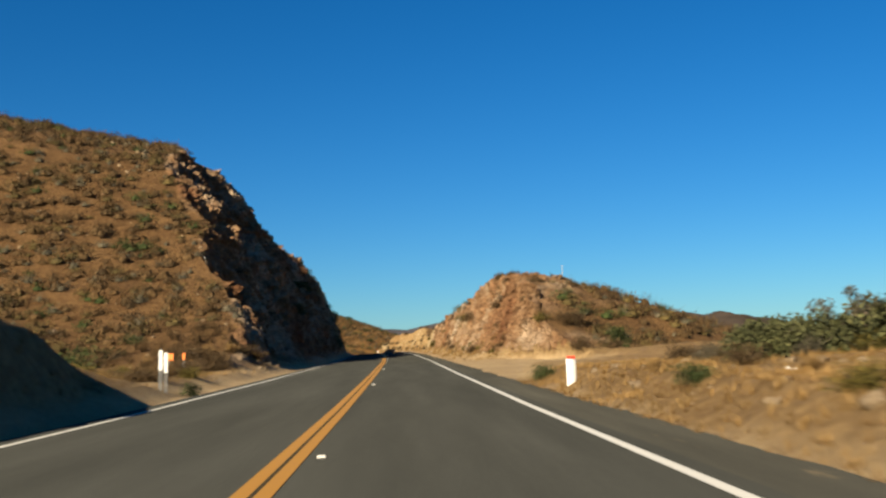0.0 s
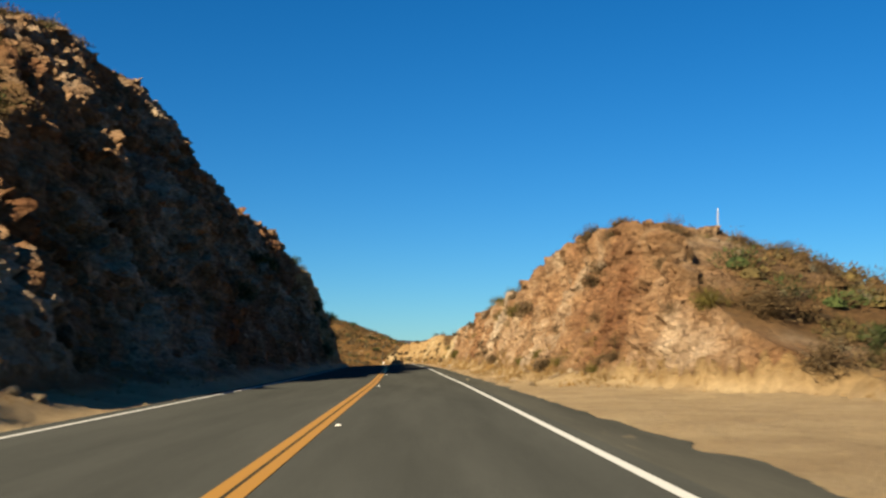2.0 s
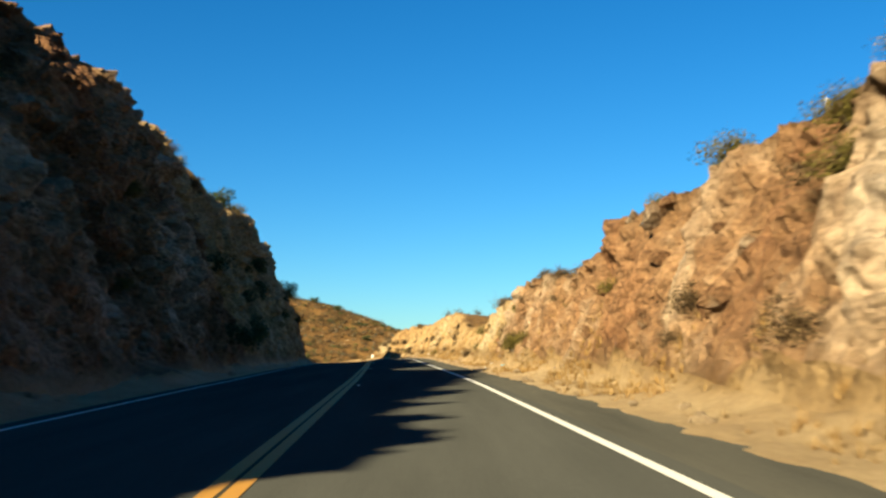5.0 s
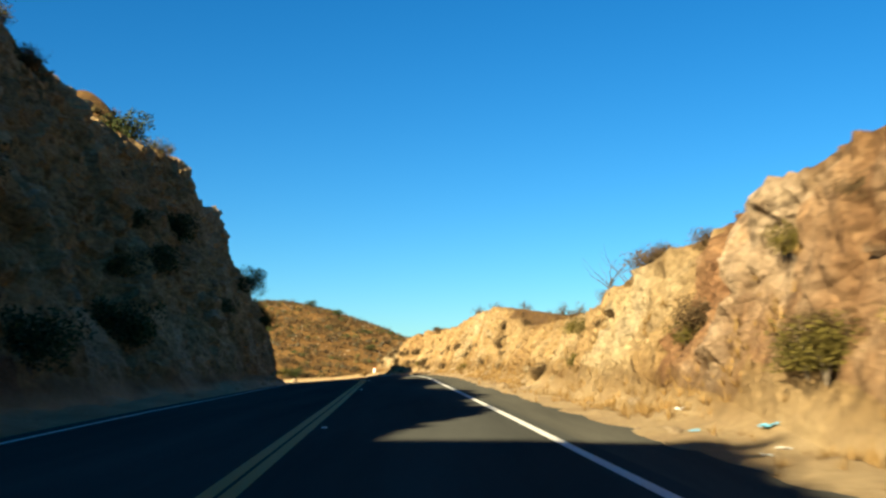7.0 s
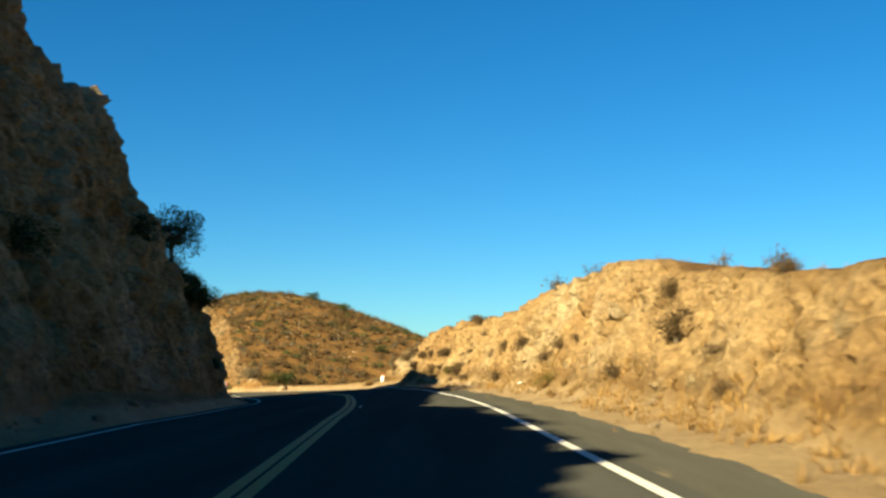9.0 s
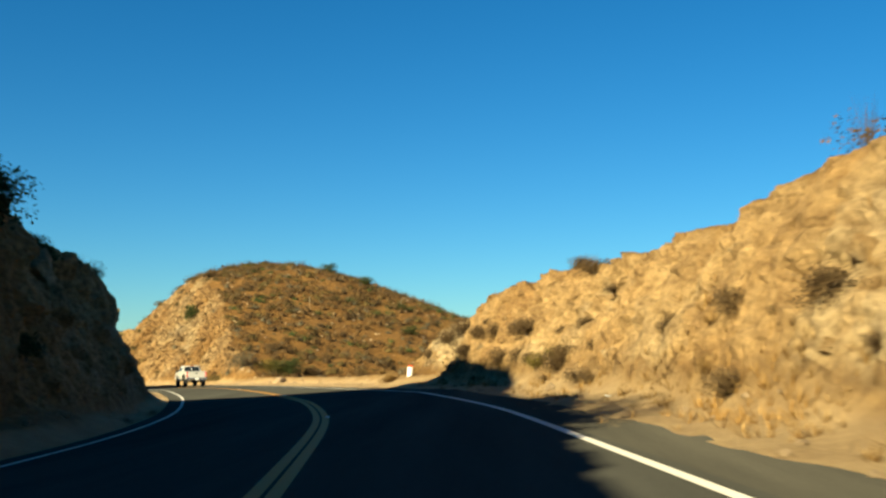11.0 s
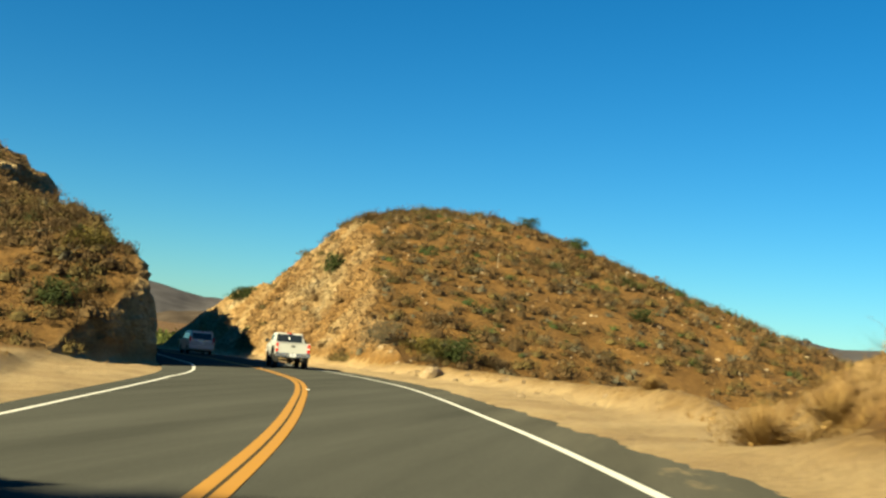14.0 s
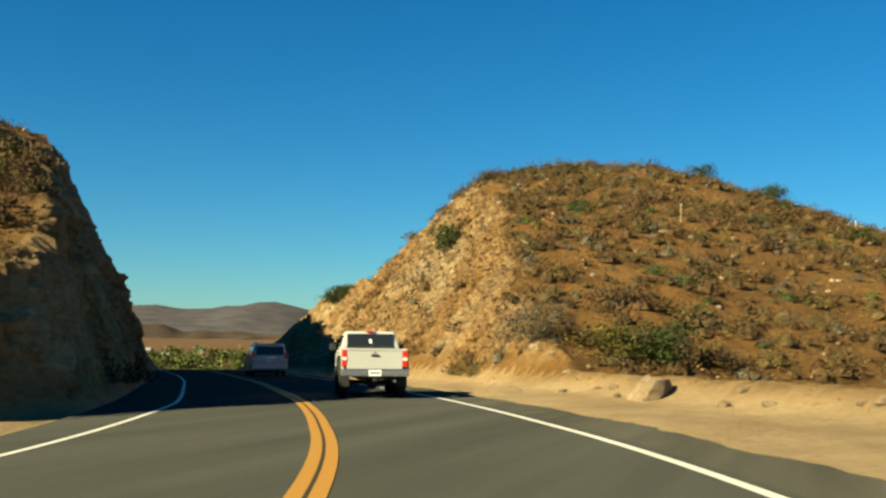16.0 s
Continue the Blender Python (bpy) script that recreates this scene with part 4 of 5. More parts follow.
def cushion(n, radius, height, size, ragged=0.28):
    """A low rounded dry shrub: fine leaves over a lumpy dome, some inside it. Returns (n, 3, 3)."""
    a, c = rng.uniform(0, 2 * np.pi, n), rng.uniform(0, 1, n)
    lump = 1 + ragged * (np.sin(2 * a + rng.uniform(0, 6)) * 0.5 + np.sin(5 * a + rng.uniform(0, 6)) * np.cos(3 * c + rng.uniform(0, 6)))
    r = rng.uniform(0.35, 1.0, n) ** 0.35 * lump * (1 + 0.12 * rng.normal(size=n))
    flat = np.sqrt(1 - c * c)
    p = np.stack([radius * r * flat * np.cos(a), radius * r * flat * np.sin(a), height * r * c], 1)
    way = np.stack([flat * np.cos(a), flat * np.sin(a), c + 0.35], 1) + 0.55 * rng.normal(size=(n, 3))
    way /= np.linalg.norm(way, axis=1)[:, None]
    side = np.cross(way, rng.normal(size=(n, 3)))
    side /= np.linalg.norm(side, axis=1)[:, None] + 1e-6
    ln = size * rng.uniform(0.7, 1.7, n)[:, None]
    leaves = np.stack([p - side * ln * 0.4, p + side * ln * 0.4, p + way * ln * 1.6], 1)
    rings = []  # the dense twigs inside
    for c, w in ((0.0, 0.56), (0.34, 0.5), (0.56, 0.3), (0.68, 0.02)):
        b = np.arange(9) * 2 * np.pi / 8
        wob = w * radius * np.append(rng.uniform(0.75, 1.1, 8), 0)
        wob[8] = wob[0]
        rings.append(np.stack([wob * np.cos(b), wob * np.sin(b), np.full(9, c * height)], 1))
    heart = [np.stack([lo[:-1], lo[1:], hi[1:]], 1) for lo, hi in zip(rings, rings[1:])] + [np.stack([lo[:-1], hi[1:], hi[:-1]], 1) for lo, hi in zip(rings, rings[1:])]
    return np.concatenate([leaves] + heart)


def apart(pts, gap):
    """Keep one plant in each cell of a loose grid, so that single shrubs stand clear of each other."""
    key = np.floor(pts[:, :2] / gap).astype(int)
    _, first = np.unique(key, axis=0, return_index=True)
    return pts[np.sort(first)]


def twig_cloud(n, radius, height, size=0.014):
    """Bare thin twigs fanning up from the root."""
    ang, out = rng.uniform(0, 2 * np.pi, n), rng.uniform(0.1, 1.0, n)
    tip = np.stack([radius * out * np.cos(ang), radius * out * np.sin(ang), height * rng.uniform(0.5, 1.05, n) * (1.1 - 0.45 * out)], 1)
    base = tip * rng.uniform(0.0, 0.35, (n, 1))
    side = np.stack([-np.sin(ang), np.cos(ang), 0 * ang], 1) * size
    return np.stack([base - side, base + side, tip], 1)


def triangles_mesh(name, tris, mat):
    me = bpy.data.meshes.new(name)
    n = len(tris)
    me.vertices.add(n * 3)
    me.vertices.foreach_set("co", tris.reshape(-1).astype(np.float32))
    me.loops.add(n * 3)
    me.loops.foreach_set("vertex_index", np.arange(n * 3))
    me.polygons.add(n)
    me.polygons.foreach_set("loop_start", np.arange(0, n * 3, 3))
    me.update(calc_edges=True)
    me.materials.append(mat)
    return me


def scatter(protos, xyz, scale, turn):
    out = []
    which = rng.integers(0, len(protos), len(xyz))
    for i, pr in enumerate(protos):
        sel = which == i
        if not sel.any():
            continue
        c, s_ = np.cos(turn[sel]), np.sin(turn[sel])
        v = pr[None] * scale[sel][:, None, None, None]
        x = v[..., 0] * c[:, None, None] - v[..., 1] * s_[:, None, None]
        y = v[..., 0] * s_[:, None, None] + v[..., 1] * c[:, None, None]
        out.append((np.stack([x, y, v[..., 2]], -1) + xyz[sel][:, None, None, :]).reshape(-1, 3, 3))
    return np.concatenate(out)


def candidates(n, x0, x1, y0, y1):
    x, y = rng.uniform(x0, x1, n), rng.uniform(y0, y1, n)
    _, rock, form, s, d, _ = terrain(x, y)
    z = drawn_z(x, y)
    return x, y, z, rock, form, s, d


def brush(name, label, mat, protos, pts, lo, hi, sink=0.05):
    n = len(pts)
    sc = lo + (hi - lo) * rng.uniform(0, 1, n) ** 1.25
    pts = pts - np.array((0, 0, 1.0)) * (sink * sc)[:, None]
    return tagged(new(name, triangles_mesh(name, scatter(protos, pts, sc, rng.uniform(0, 6.28, n)), mat)), label, "shrubs", kind="stuff")


def pick(x, y, z, ok):
    return np.stack([x[ok], y[ok], z[ok]], 1)


low = [cushion(165, 0.64, 0.46, 0.06) for _ in range(6)]
airy = [np.concatenate([cushion(130, 0.56, 0.62, 0.06, 0.45), twig_cloud(16, 0.66, 0.75, 0.006)]) for _ in range(4)]
fine = [np.concatenate([leaf_cloud(190, 0.6, 0.8, 0.044, 8), twig_cloud(40, 0.68, 0.98, 0.008)]) for _ in range(3)]
slopes = [candidates(6800, -50, -9, 38, 122), candidates(3600, 5, 38, 60, 112), candidates(700, -40, -9, 130, 250), candidates(700, -4, 20, 130, 245), candidates(9000, -58, 34, 272, 345), candidates(4600, -75, -30, 264, 340)]
X, Y, Z, RK, FM, SS, DD = [np.concatenate(c) for c in zip(*slopes)]
clumpy = fbm(X / 6, Y / 6, 3, 5) + 0.25 * rng.normal(size=len(X))
far_off = (np.abs(DD) > 13) | ((SS > 60) & (SS < 130) & (DD < -8)) | (SS > 262)
wild = (np.abs(DD) > 7.5) & (FM > 0) & (FM < 7) & ((RK < 0.3) | (rng.uniform(size=len(X)) < 0.10))
kind_pick = rng.uniform(size=len(X))
near_ok, far_ok = wild & ~far_off, wild & far_off & (drawn_z(X, Y + 3) - Z > -0.45)
brush("dry_brush", "low brown dry brush scattered over the slopes", M_BROWN, low + airy, apart(pick(X, Y, Z, far_ok & (clumpy > -0.35) & (kind_pick < 0.5)), 1.15), 0.5, 1.45)
brush("dry_brush", "fine-twigged brown brush along the cut's edge", M_BROWN, fine, pick(X, Y, Z, near_ok & (clumpy > -0.1) & (kind_pick < 0.55)), 0.45, 1.25)
brush("olive_brush", "low olive brush scattered over the slopes", M_OLIVE, low, apart(pick(X, Y, Z, far_ok & (clumpy > -0.2) & (kind_pick > 0.5) & (kind_pick < 0.72)), 1.9), 0.5, 1.5)
brush("sage_brush", "grey sage brush scattered over the slopes", M_SAGE, low + airy, apart(pick(X, Y, Z, far_ok & (kind_pick > 0.72) & (kind_pick < 0.88)), 2.1), 0.4, 1.1)
brush("green_brush", "small dark green brush scattered over the slopes", M_GREEN, low, pick(X, Y, Z, far_ok & (kind_pick > 0.972)), 0.55, 1.4)

# thick dark brush on the foot of the hillside past the pull-out
X, Y, Z, RK, FM, SS, DD = candidates(2000, -54, -28, 258, 288)
ok = (-DD > left_toe(SS) + 0.3) & (SS > 260) & (Z - road_z(SS) > 0.12) & (RK < 0.85)
mixed = rng.uniform(size=len(X))
brush("dry_brush", "thick brown brush on the foot of the hillside", M_BROWN, fine + low, apart(pick(X, Y, Z, ok & (mixed < 0.6)), 1.3), 0.6, 1.5)
brush("olive_brush", "thick olive brush on the foot of the hillside", M_OLIVE, low, apart(pick(X, Y, Z, ok & (mixed > 0.6)), 1.8), 0.6, 1.4)

# thin scrub over the country around
wide = [leaf_cloud(40, 0.62, 0.5, 0.16, 7) for _ in range(4)]
X, Y, Z, RK, FM, SS, DD = candidates(6500, -150, 120, -60, 400)
ok = (np.abs(DD) > 22) & ((Y < 30) | (DD > 40) | (np.abs(DD) > 50) | ((SS > 130) & (SS < 262))) & (fbm(X / 9, Y / 9, 3, 55) > -0.2)
brush("dry_brush", "low brown scrub scattered over the country around", M_BROWN, wide, pick(X, Y, Z, ok), 0.6, 1.7)

# dry grass on the verges and banks
tuft = [twig_cloud(13, 0.32, 0.28, 0.01) for _ in range(6)]
gx = [candidates(21000, 2.5, 24, 0, 48), candidates(3000, 2, 24, 48, 66), candidates(9000, -45, -9, 48, 110), candidates(4200, -16, -3, 16, 80), candidates(3600, -2, 10, 66, 170), candidates(3800, -12, 8, 170, 250), candidates(2600, -36, 6, 250, 300), candidates(11000, -52, 30, 276, 334)]
X, Y, Z, RK, FM, SS, DD = [np.concatenate(c) for c in zip(*gx)]
toe_now = np.where(DD < 0, left_toe(SS), right_toe(SS))
near = (np.abs(DD) > np.where((SS < 33) & (DD > 0), 4.75, np.where((SS < 62) & (DD > 0), 6 + (SS - 31) * 0.9, np.where(SS < 40, 5.5, toe_now - 0.9)))) & (RK < 0.5) & (fbm(X / 3, Y / 3, 3, 15) + 0.35 * rng.normal(size=len(X)) > np.where((SS < 44) & (DD > 0), np.where(DD < 7, -0.7, -0.25), -0.15))

edge_s = rng.uniform(72, 240, 7000)
edge_d = right_toe(edge_s) + rng.normal(0.25, 0.6, 7000)
EX, EY = np.interp(edge_s, STA, LINE[:, 0]) + np.interp(edge_s, STA, RIGHT[:, 0]) * edge_d, np.interp(edge_s, STA, LINE[:, 1]) + np.interp(edge_s, STA, RIGHT[:, 1]) * edge_d
edge_ok = fbm(EX / 2.5, EY / 2.5, 3, 19) > -0.1
brush("dry_grass", "golden dry grass along the foot of the rock cut", M_STRAW, tuft, pick(EX, EY, drawn_z(EX, EY), edge_ok), 0.35, 1.3)
brush("dry_grass", "golden dry grass tufts along the verge and slopes", M_STRAW, tuft, pick(X, Y, Z, near), 0.35, 0.95)


def limbs(bm, n, radius, height, thick):
    """Crooked tapered limbs from one root."""
    for i in range(n):
        a = 2 * math.pi * (i + random.uniform(-0.3, 0.3)) / n
        at, r = Vector((0, 0, -0.15)), thick
        for k in range(4):
            out = radius * (0.10 + 0.24 * k) * random.uniform(0.6, 1.2)
            to = Vector((out * math.cos(a), out * math.sin(a), height * (0.18 + 0.2 * k) * random.uniform(0.85, 1.15)))
            way = to - at
            m = Matrix.Translation((at + to) / 2) @ way.to_track_quat("Z", "Y").to_matrix().to_4x4()
            add_tube(bm, m, r, r * 0.65, way.length * 1.04, 6, False)
            at, r = to, r * 0.65
            a += random.uniform(-0.5, 0.5)
    return bm


def bush_kind(label, mat, leaves, twigs, radius, height, size, lumps, group, n_limb=5, thick=0.014):
    ob = empty("bush", label, "bush", group)
    part("stem", limbs(bmesh.new(), n_limb, radius, height, thick), M_BARK, ob)
    tr = leaf_cloud(leaves, radius, height, size, lumps)
    if twigs:
        tr = np.concatenate([tr, twig_cloud(twigs, radius * 1.05, height * 1.1, 0.004)])
    crown = new("crown", triangles_mesh("crown", tr, mat))
    crown.parent = ob
    return ob


KINDS = {
    "dry": [bush_kind("brown dry shrub rooted on the rocky slope", M_TWIG, 1900, 200, 0.64, 0.72, 0.035, 30, "dry shrubs on the slopes") for _ in range(4)],
    "olive": [bush_kind("yellowish olive shrub rooted on the rocky slope", M_YELLOW_BUSH, 1900, 140, 0.64, 0.74, 0.035, 30, "olive shrubs on the slopes") for _ in range(2)],
    "sage": [bush_kind("tall grey-green sage bush with fine leaves on dry ground", M_SAGE, 2600, 120, 0.75, 1.1, 0.028, 18, "sage bushes") for _ in range(1)],
    "green": [bush_kind("dense dark green bush on the slope", M_GREEN, 2300, 0, 0.74, 1.0, 0.046, 24, "green bushes") for _ in range(2)],
    "hedge": [bush_kind("broad green bush growing beyond the roadside bank", M_HEDGE, 2300, 60, 0.8, 0.8, 0.055, 22, "green bushes beyond the bank") for _ in range(2)],
    "straw": [bush_kind("golden dry weed clump at the verge", M_STRAW, 300, 700, 0.6, 0.7, 0.03, 8, "dry weeds at the verge", 3, 0.01) for _ in range(2)],
}
MADE = set()


def bush(kind, x, y, size, wide=1.0):
    src = KINDS[kind][random.randrange(len(KINDS[kind]))]
    z = ground_z(x, y)
    m = pose(x, y, z - 0.12 * size, random.uniform(-6, 6), random.uniform(-6, 6), random.uniform(0, 360)) @ Matrix.Diagonal((size * wide, size * wide, size, 1))
    if src.name not in MADE:
        MADE.add(src.name)
        src.matrix_world = m
        return src
    k = src.matrix_world.to_scale()
    return copy_thing(src, m @ Matrix.Diagonal((1 / k.x, 1 / k.y, 1 / k.z, 1)))


# shrubs hanging on the sunlit cut and along its brow
for i in range(50):
    s = random.uniform(71, 236)
    top = float(right_height(np.array([s]))[0])
    lo = float(right_toe(np.array([s]))[0])
    d = lo + (random.choice((0.1, 0.4, 0.2 * top, 0.32 * top)) if s > 185 else random.choice((0.3, 0.9, 1.6, 0.5 * top, 0.5 * top + 0.7, 0.6 * top + 1.4)))
    x, y, _, _ = place(s, d)
    bush(random.choice(("dry", "dry", "dry", "olive")), x, y, random.uniform(0.3, 0.75) if s > 185 else random.uniform(0.45, 1.1), random.uniform(0.9, 1.3))
for i in range(16):
    s = random.uniform(76, 128)
    x, y, _, _ = place(s, float(right_toe(np.array([s]))[0]) + random.uniform(0.2, 0.42 * float(right_height(np.array([s]))[0])))
    bush(random.choice(("dry", "olive", "olive")), x, y, random.uniform(0.55, 1.15), random.uniform(0.9, 1.3))
for i in range(34):
    x, y, _, _ = place(random.uniform(29, 62), -random.uniform(6.6, 10.5))
    bush(random.choice(("dry", "dry", "olive", "straw", "straw")), x, y, random.uniform(0.5, 1.15), random.uniform(1.0, 1.6))
for i in range(24):
    s = random.uniform(92, 240)
    top = float(left_height(np.array([s]))[0])
    d = -(float(left_toe(np.array([s]))[0]) + 0.47 * top * random.choice((0.25, 0.5, 0.75, 1.05, 1.1, 1.15)))
    x, y, _, _ = place(s, d)
    bush(random.choice(("dry", "dry", "olive", "green")), x, y, random.uniform(0.6, 1.4), random.uniform(0.9, 1.3))
# brush on the sunlit knoll and the first rock cut
for kind, x, y, size in (
        ("dry", 7.6, 86.3, 0.9), ("dry", 7.8, 81.6, 0.8), ("dry", 6.9, 80.9, 1.1), ("dry", 5.7, 94.8, 1.5), ("dry", 7.5, 84.5, 0.6), ("olive", 4.9, 83.4, 0.7),
        ("olive", 5.3, 79.6, 0.7), ("dry", 6.2, 75.4, 0.7), ("dry", 6.7, 78.9, 0.8), ("dry", 7.1, 90.1, 0.4), ("dry", 5.8, 104.4, 1.2), ("dry", 6.5, 74.6, 0.6),
        ("dry", 4.1, 107.2, 1.1), ("dry", 7.7, 84.8, 1.0), ("dry", 8.0, 80.7, 0.8), ("dry", 14.2, 79.4, 1.1), ("dry", 15.5, 78.3, 1.0), ("dry", 11.1, 72.0, 1.9),
        ("olive", 9.2, 71.9, 1.1), ("dry", 10.9, 67.0, 1.6), ("green", 14.0, 70.1, 1.3), ("dry", 12.4, 78.9, 1.0)):
    bush(kind, x, y, size, 1.15)
# brush on the sunlit knoll and the first rock cut
for kind, x, y, size in (
        ("dry", 17.8, 77.1, 0.9), ("dry", 20.2, 77.0, 0.9), ("dry", 9.8, 78.1, 0.7)):
    bush(kind, x, y, size, 1.15)
# brush on the low cut by the saddle
for kind, x, y, size in (
        ("dry", 3.9, 138.0, 0.4), ("dry", 4.2, 131.4, 0.5), ("olive", 3.3, 136.2, 0.9), ("dry", 3.1, 139.0, 0.7), ("dry", 3.6, 146.4, 1.0), ("dry", 3.6, 138.7, 0.6),
        ("dry", 4.2, 147.8, 0.7), ("dry", 4.1, 133.6, 0.4), ("olive", 3.0, 157.4, 0.9), ("dry", 4.0, 131.0, 0.5), ("dry", 4.1, 131.6, 0.4), ("olive", 3.3, 161.6, 0.8),
        ("olive", 2.5, 156.4, 0.7), ("dry", 2.4, 181.9, 0.8), ("dry", 3.0, 175.7, 0.5), ("dry", 1.9, 176.1, 0.5), ("dry", 3.4, 159.9, 0.5), ("dry", 3.6, 156.3, 0.6),
        ("straw", 2.1, 165.1, 0.6), ("dry", 3.0, 154.7, 0.4)):
    bush(kind, x, y, size, 1.15)
# brush on the pale cut before the bend
for kind, x, y, size in (
        ("dry", -1.0, 219.6, 0.6), ("dry", -2.9, 221.5, 0.9), ("dry", -2.0, 214.6, 0.9), ("dry", -1.3, 215.3, 0.5), ("dry", -0.1, 204.2, 0.6), ("dry", 0.1, 202.1, 0.3),
        ("dry", 0.5, 200.7, 0.7), ("dry", 0.3, 199.0, 0.3), ("dry", -4.2, 225.7, 0.8), ("straw", -0.6, 203.8, 0.5), ("dry", -2.7, 220.9, 0.9), ("dry", -3.6, 224.3, 0.8),
        ("olive", -2.1, 215.6, 0.7), ("dry", -5.7, 235.2, 1.1), ("dry", -1.3, 215.6, 0.4), ("dry", -0.9, 219.4, 0.7), ("dry", -1.5, 212.5, 0.3), ("dry", -2.7, 218.6, 0.5),
        ("dry", -1.8, 218.1, 0.4), ("dry", -0.6, 215.4, 0.4), ("dry", -4.8, 234.0, 1.2), ("dry", -4.0, 231.4, 0.5)):
    bush(kind, x, y, size, 1.15)
# brush on the pale cut before the bend
for kind, x, y, size in (
        ("dry", -4.0, 225.8, 0.3), ("dry", -0.7, 218.4, 0.9), ("dry", 2.0, 201.6, 0.5), ("dry", 0.4, 200.7, 0.9), ("dry", 1.1, 193.5, 0.7), ("straw", 0.2, 188.5, 0.4),
        ("straw", 0.3, 191.0, 0.5), ("straw", 0.7, 189.1, 0.4)):
    bush(kind, x, y, size, 1.15)
# dark shrubs on the shaded cut
for kind, x, y, size in (
        ("green", -12.8, 163.8, 1.0), ("green", -13.3, 171.1, 1.4), ("green", -14.7, 179.1, 1.4), ("green", -13.7, 168.6, 1.0), ("green", -12.2, 161.0, 1.8), ("olive", -12.0, 162.5, 1.2),
        ("green", -12.8, 181.7, 1.1), ("green", -14.8, 198.1, 1.3), ("green", -14.8, 207.1, 1.3), ("green", -12.1, 149.5, 1.2), ("green", -14.7, 178.8, 1.6), ("green", -12.0, 161.2, 1.4),
        ("green", -10.6, 149.4, 1.6), ("green", -10.1, 141.2, 1.2), ("green", -12.5, 166.1, 1.3), ("dry", -16.3, 156.5, 1.1), ("dry", -16.6, 164.2, 1.3), ("olive", -17.3, 162.8, 1.3),
        ("green", -14.6, 207.4, 1.4), ("green", -16.6, 215.0, 0.8), ("green", -14.2, 209.0, 0.6), ("dry", -17.8, 220.6, 0.6)):
    bush(kind, x, y, size, 1.15)
# dark shrubs on the shaded cut
for kind, x, y, size in (
        ("green", -15.0, 205.7, 1.4), ("green", -16.7, 215.1, 0.7), ("dry", -17.7, 222.3, 0.6), ("green", -12.0, 115.7, 1.8), ("green", -10.9, 100.7, 1.2), ("green", -11.9, 111.3, 1.2),
        ("green", -11.8, 117.6, 1.1), ("olive", -15.3, 98.4, 0.9)):
    bush(kind, x, y, size, 1.15)
for kind, x, y, size, wide in (
        ("green", -18.7, 183.3, 2.3, 1.3), ("olive", -17.8, 186.5, 1.5, 1.5), ("green", -38.3, 309.2, 2.0, 0.9), ("green", -54.8, 329.4, 1.7, 1.7), ("green", -53.2, 327.6, 1.5, 1.6), ("dry", -40.5, 271.5, 1.4, 1.3),
        ("dry", -38.0, 268.6, 1.2, 1.4), ("olive", -43.0, 275.0, 1.3, 1.4), ("sage", -26.3, 284.6, 2.1, 1.1), ("olive", -23.8, 285.2, 1.9, 1.5), ("green", -21.9, 285.5, 1.9, 1.0), ("green", -22.9, 285.2, 1.4, 1.2),
        ("dry", -24.6, 291.0, 1.6, 1.6), ("dry", -20.0, 287.0, 1.3, 1.2), ("olive", -30.0, 330.0, 1.6, 1.3), ("green", -25.0, 331.0, 1.7, 1.2), ("green", -19.5, 329.0, 1.6, 1.2), ("olive", -35.0, 326.0, 1.6, 1.2)):
    bush(kind, x, y, size, wide)
for kind, x, y, size, wide in (
        ("dry", -38.0, 318.0, 1.7, 1.2), ("dry", -33.0, 328.0, 1.5, 1.2), ("green", -13.8, 321.0, 1.2, 1.3), ("green", -12.2, 312.0, 1.3, 1.6), ("green", 3.9, 31.1, 0.55, 1.2), ("green", 4.6, 16.9, 0.42, 1.4),
        ("olive", 4.7, 10.6, 0.5, 1.5), ("straw", 5.9, 11.0, 0.7, 1.3), ("straw", 6.4, 16.5, 0.6, 1.3), ("straw", 5.2, 22.0, 0.5, 1.4), ):
    bush(kind, x, y, size, wide)
for kind, x, y, size, wide in (
        ("green", -12.8, 38.5, 1.3, 1.5),
        ("olive", -11.4, 36.0, 1.1, 1.6), ("olive", -7.6, 36.0, 0.7, 1.4), ("green", -6.2, 29.6, 0.42, 1.2), ("dry", -9.2, 42.0, 1.2, 1.6), ("dry", -8.6, 45.0, 1.1, 1.6), ("dry", -9.4, 49.0, 1.2, 1.7),
        ("dry", -8.8, 54.0, 1.0, 1.8), ("olive", -10.6, 32.0, 0.9, 1.5), ("straw", -8.6, 58.0, 0.9, 1.5), ("straw", -8.6, 238.6, 1.1, 1.5), ("straw", -7.6, 239.6, 1.0, 1.6), ("straw", -6.4, 240.2, 1.2, 1.5)):
    bush(kind, x, y, size, wide)
for kind, x, y, size, wide in (
        ("straw", -5.6, 236.6, 1.0, 1.5), ("straw", -7.3, 242.0, 0.8, 1.5), ("straw", -10.2, 251.5, 0.7, 1.5), ("olive", -35.6, 267.6, 1.4, 1.4), ("olive", -36.0, 266.5, 1.4, 1.4), ("dry", -40.0, 272.0, 1.5, 1.4),
        ("green", -34.0, 262.5, 1.3, 1.3), ("dry", -4.75, 226.6, 0.95, 0.95), ("dry", -4.3, 226.0, 0.6, 1.2), ("dry", -3.5, 221.3, 0.9, 1.1), ("dry", -3.0, 219.6, 0.8, 1.2), ("dry", -2.2, 214.5, 0.85, 1.1),
        ("olive", -2.5, 217.0, 0.7, 1.2)):
    bush(kind, x, y, size, wide)


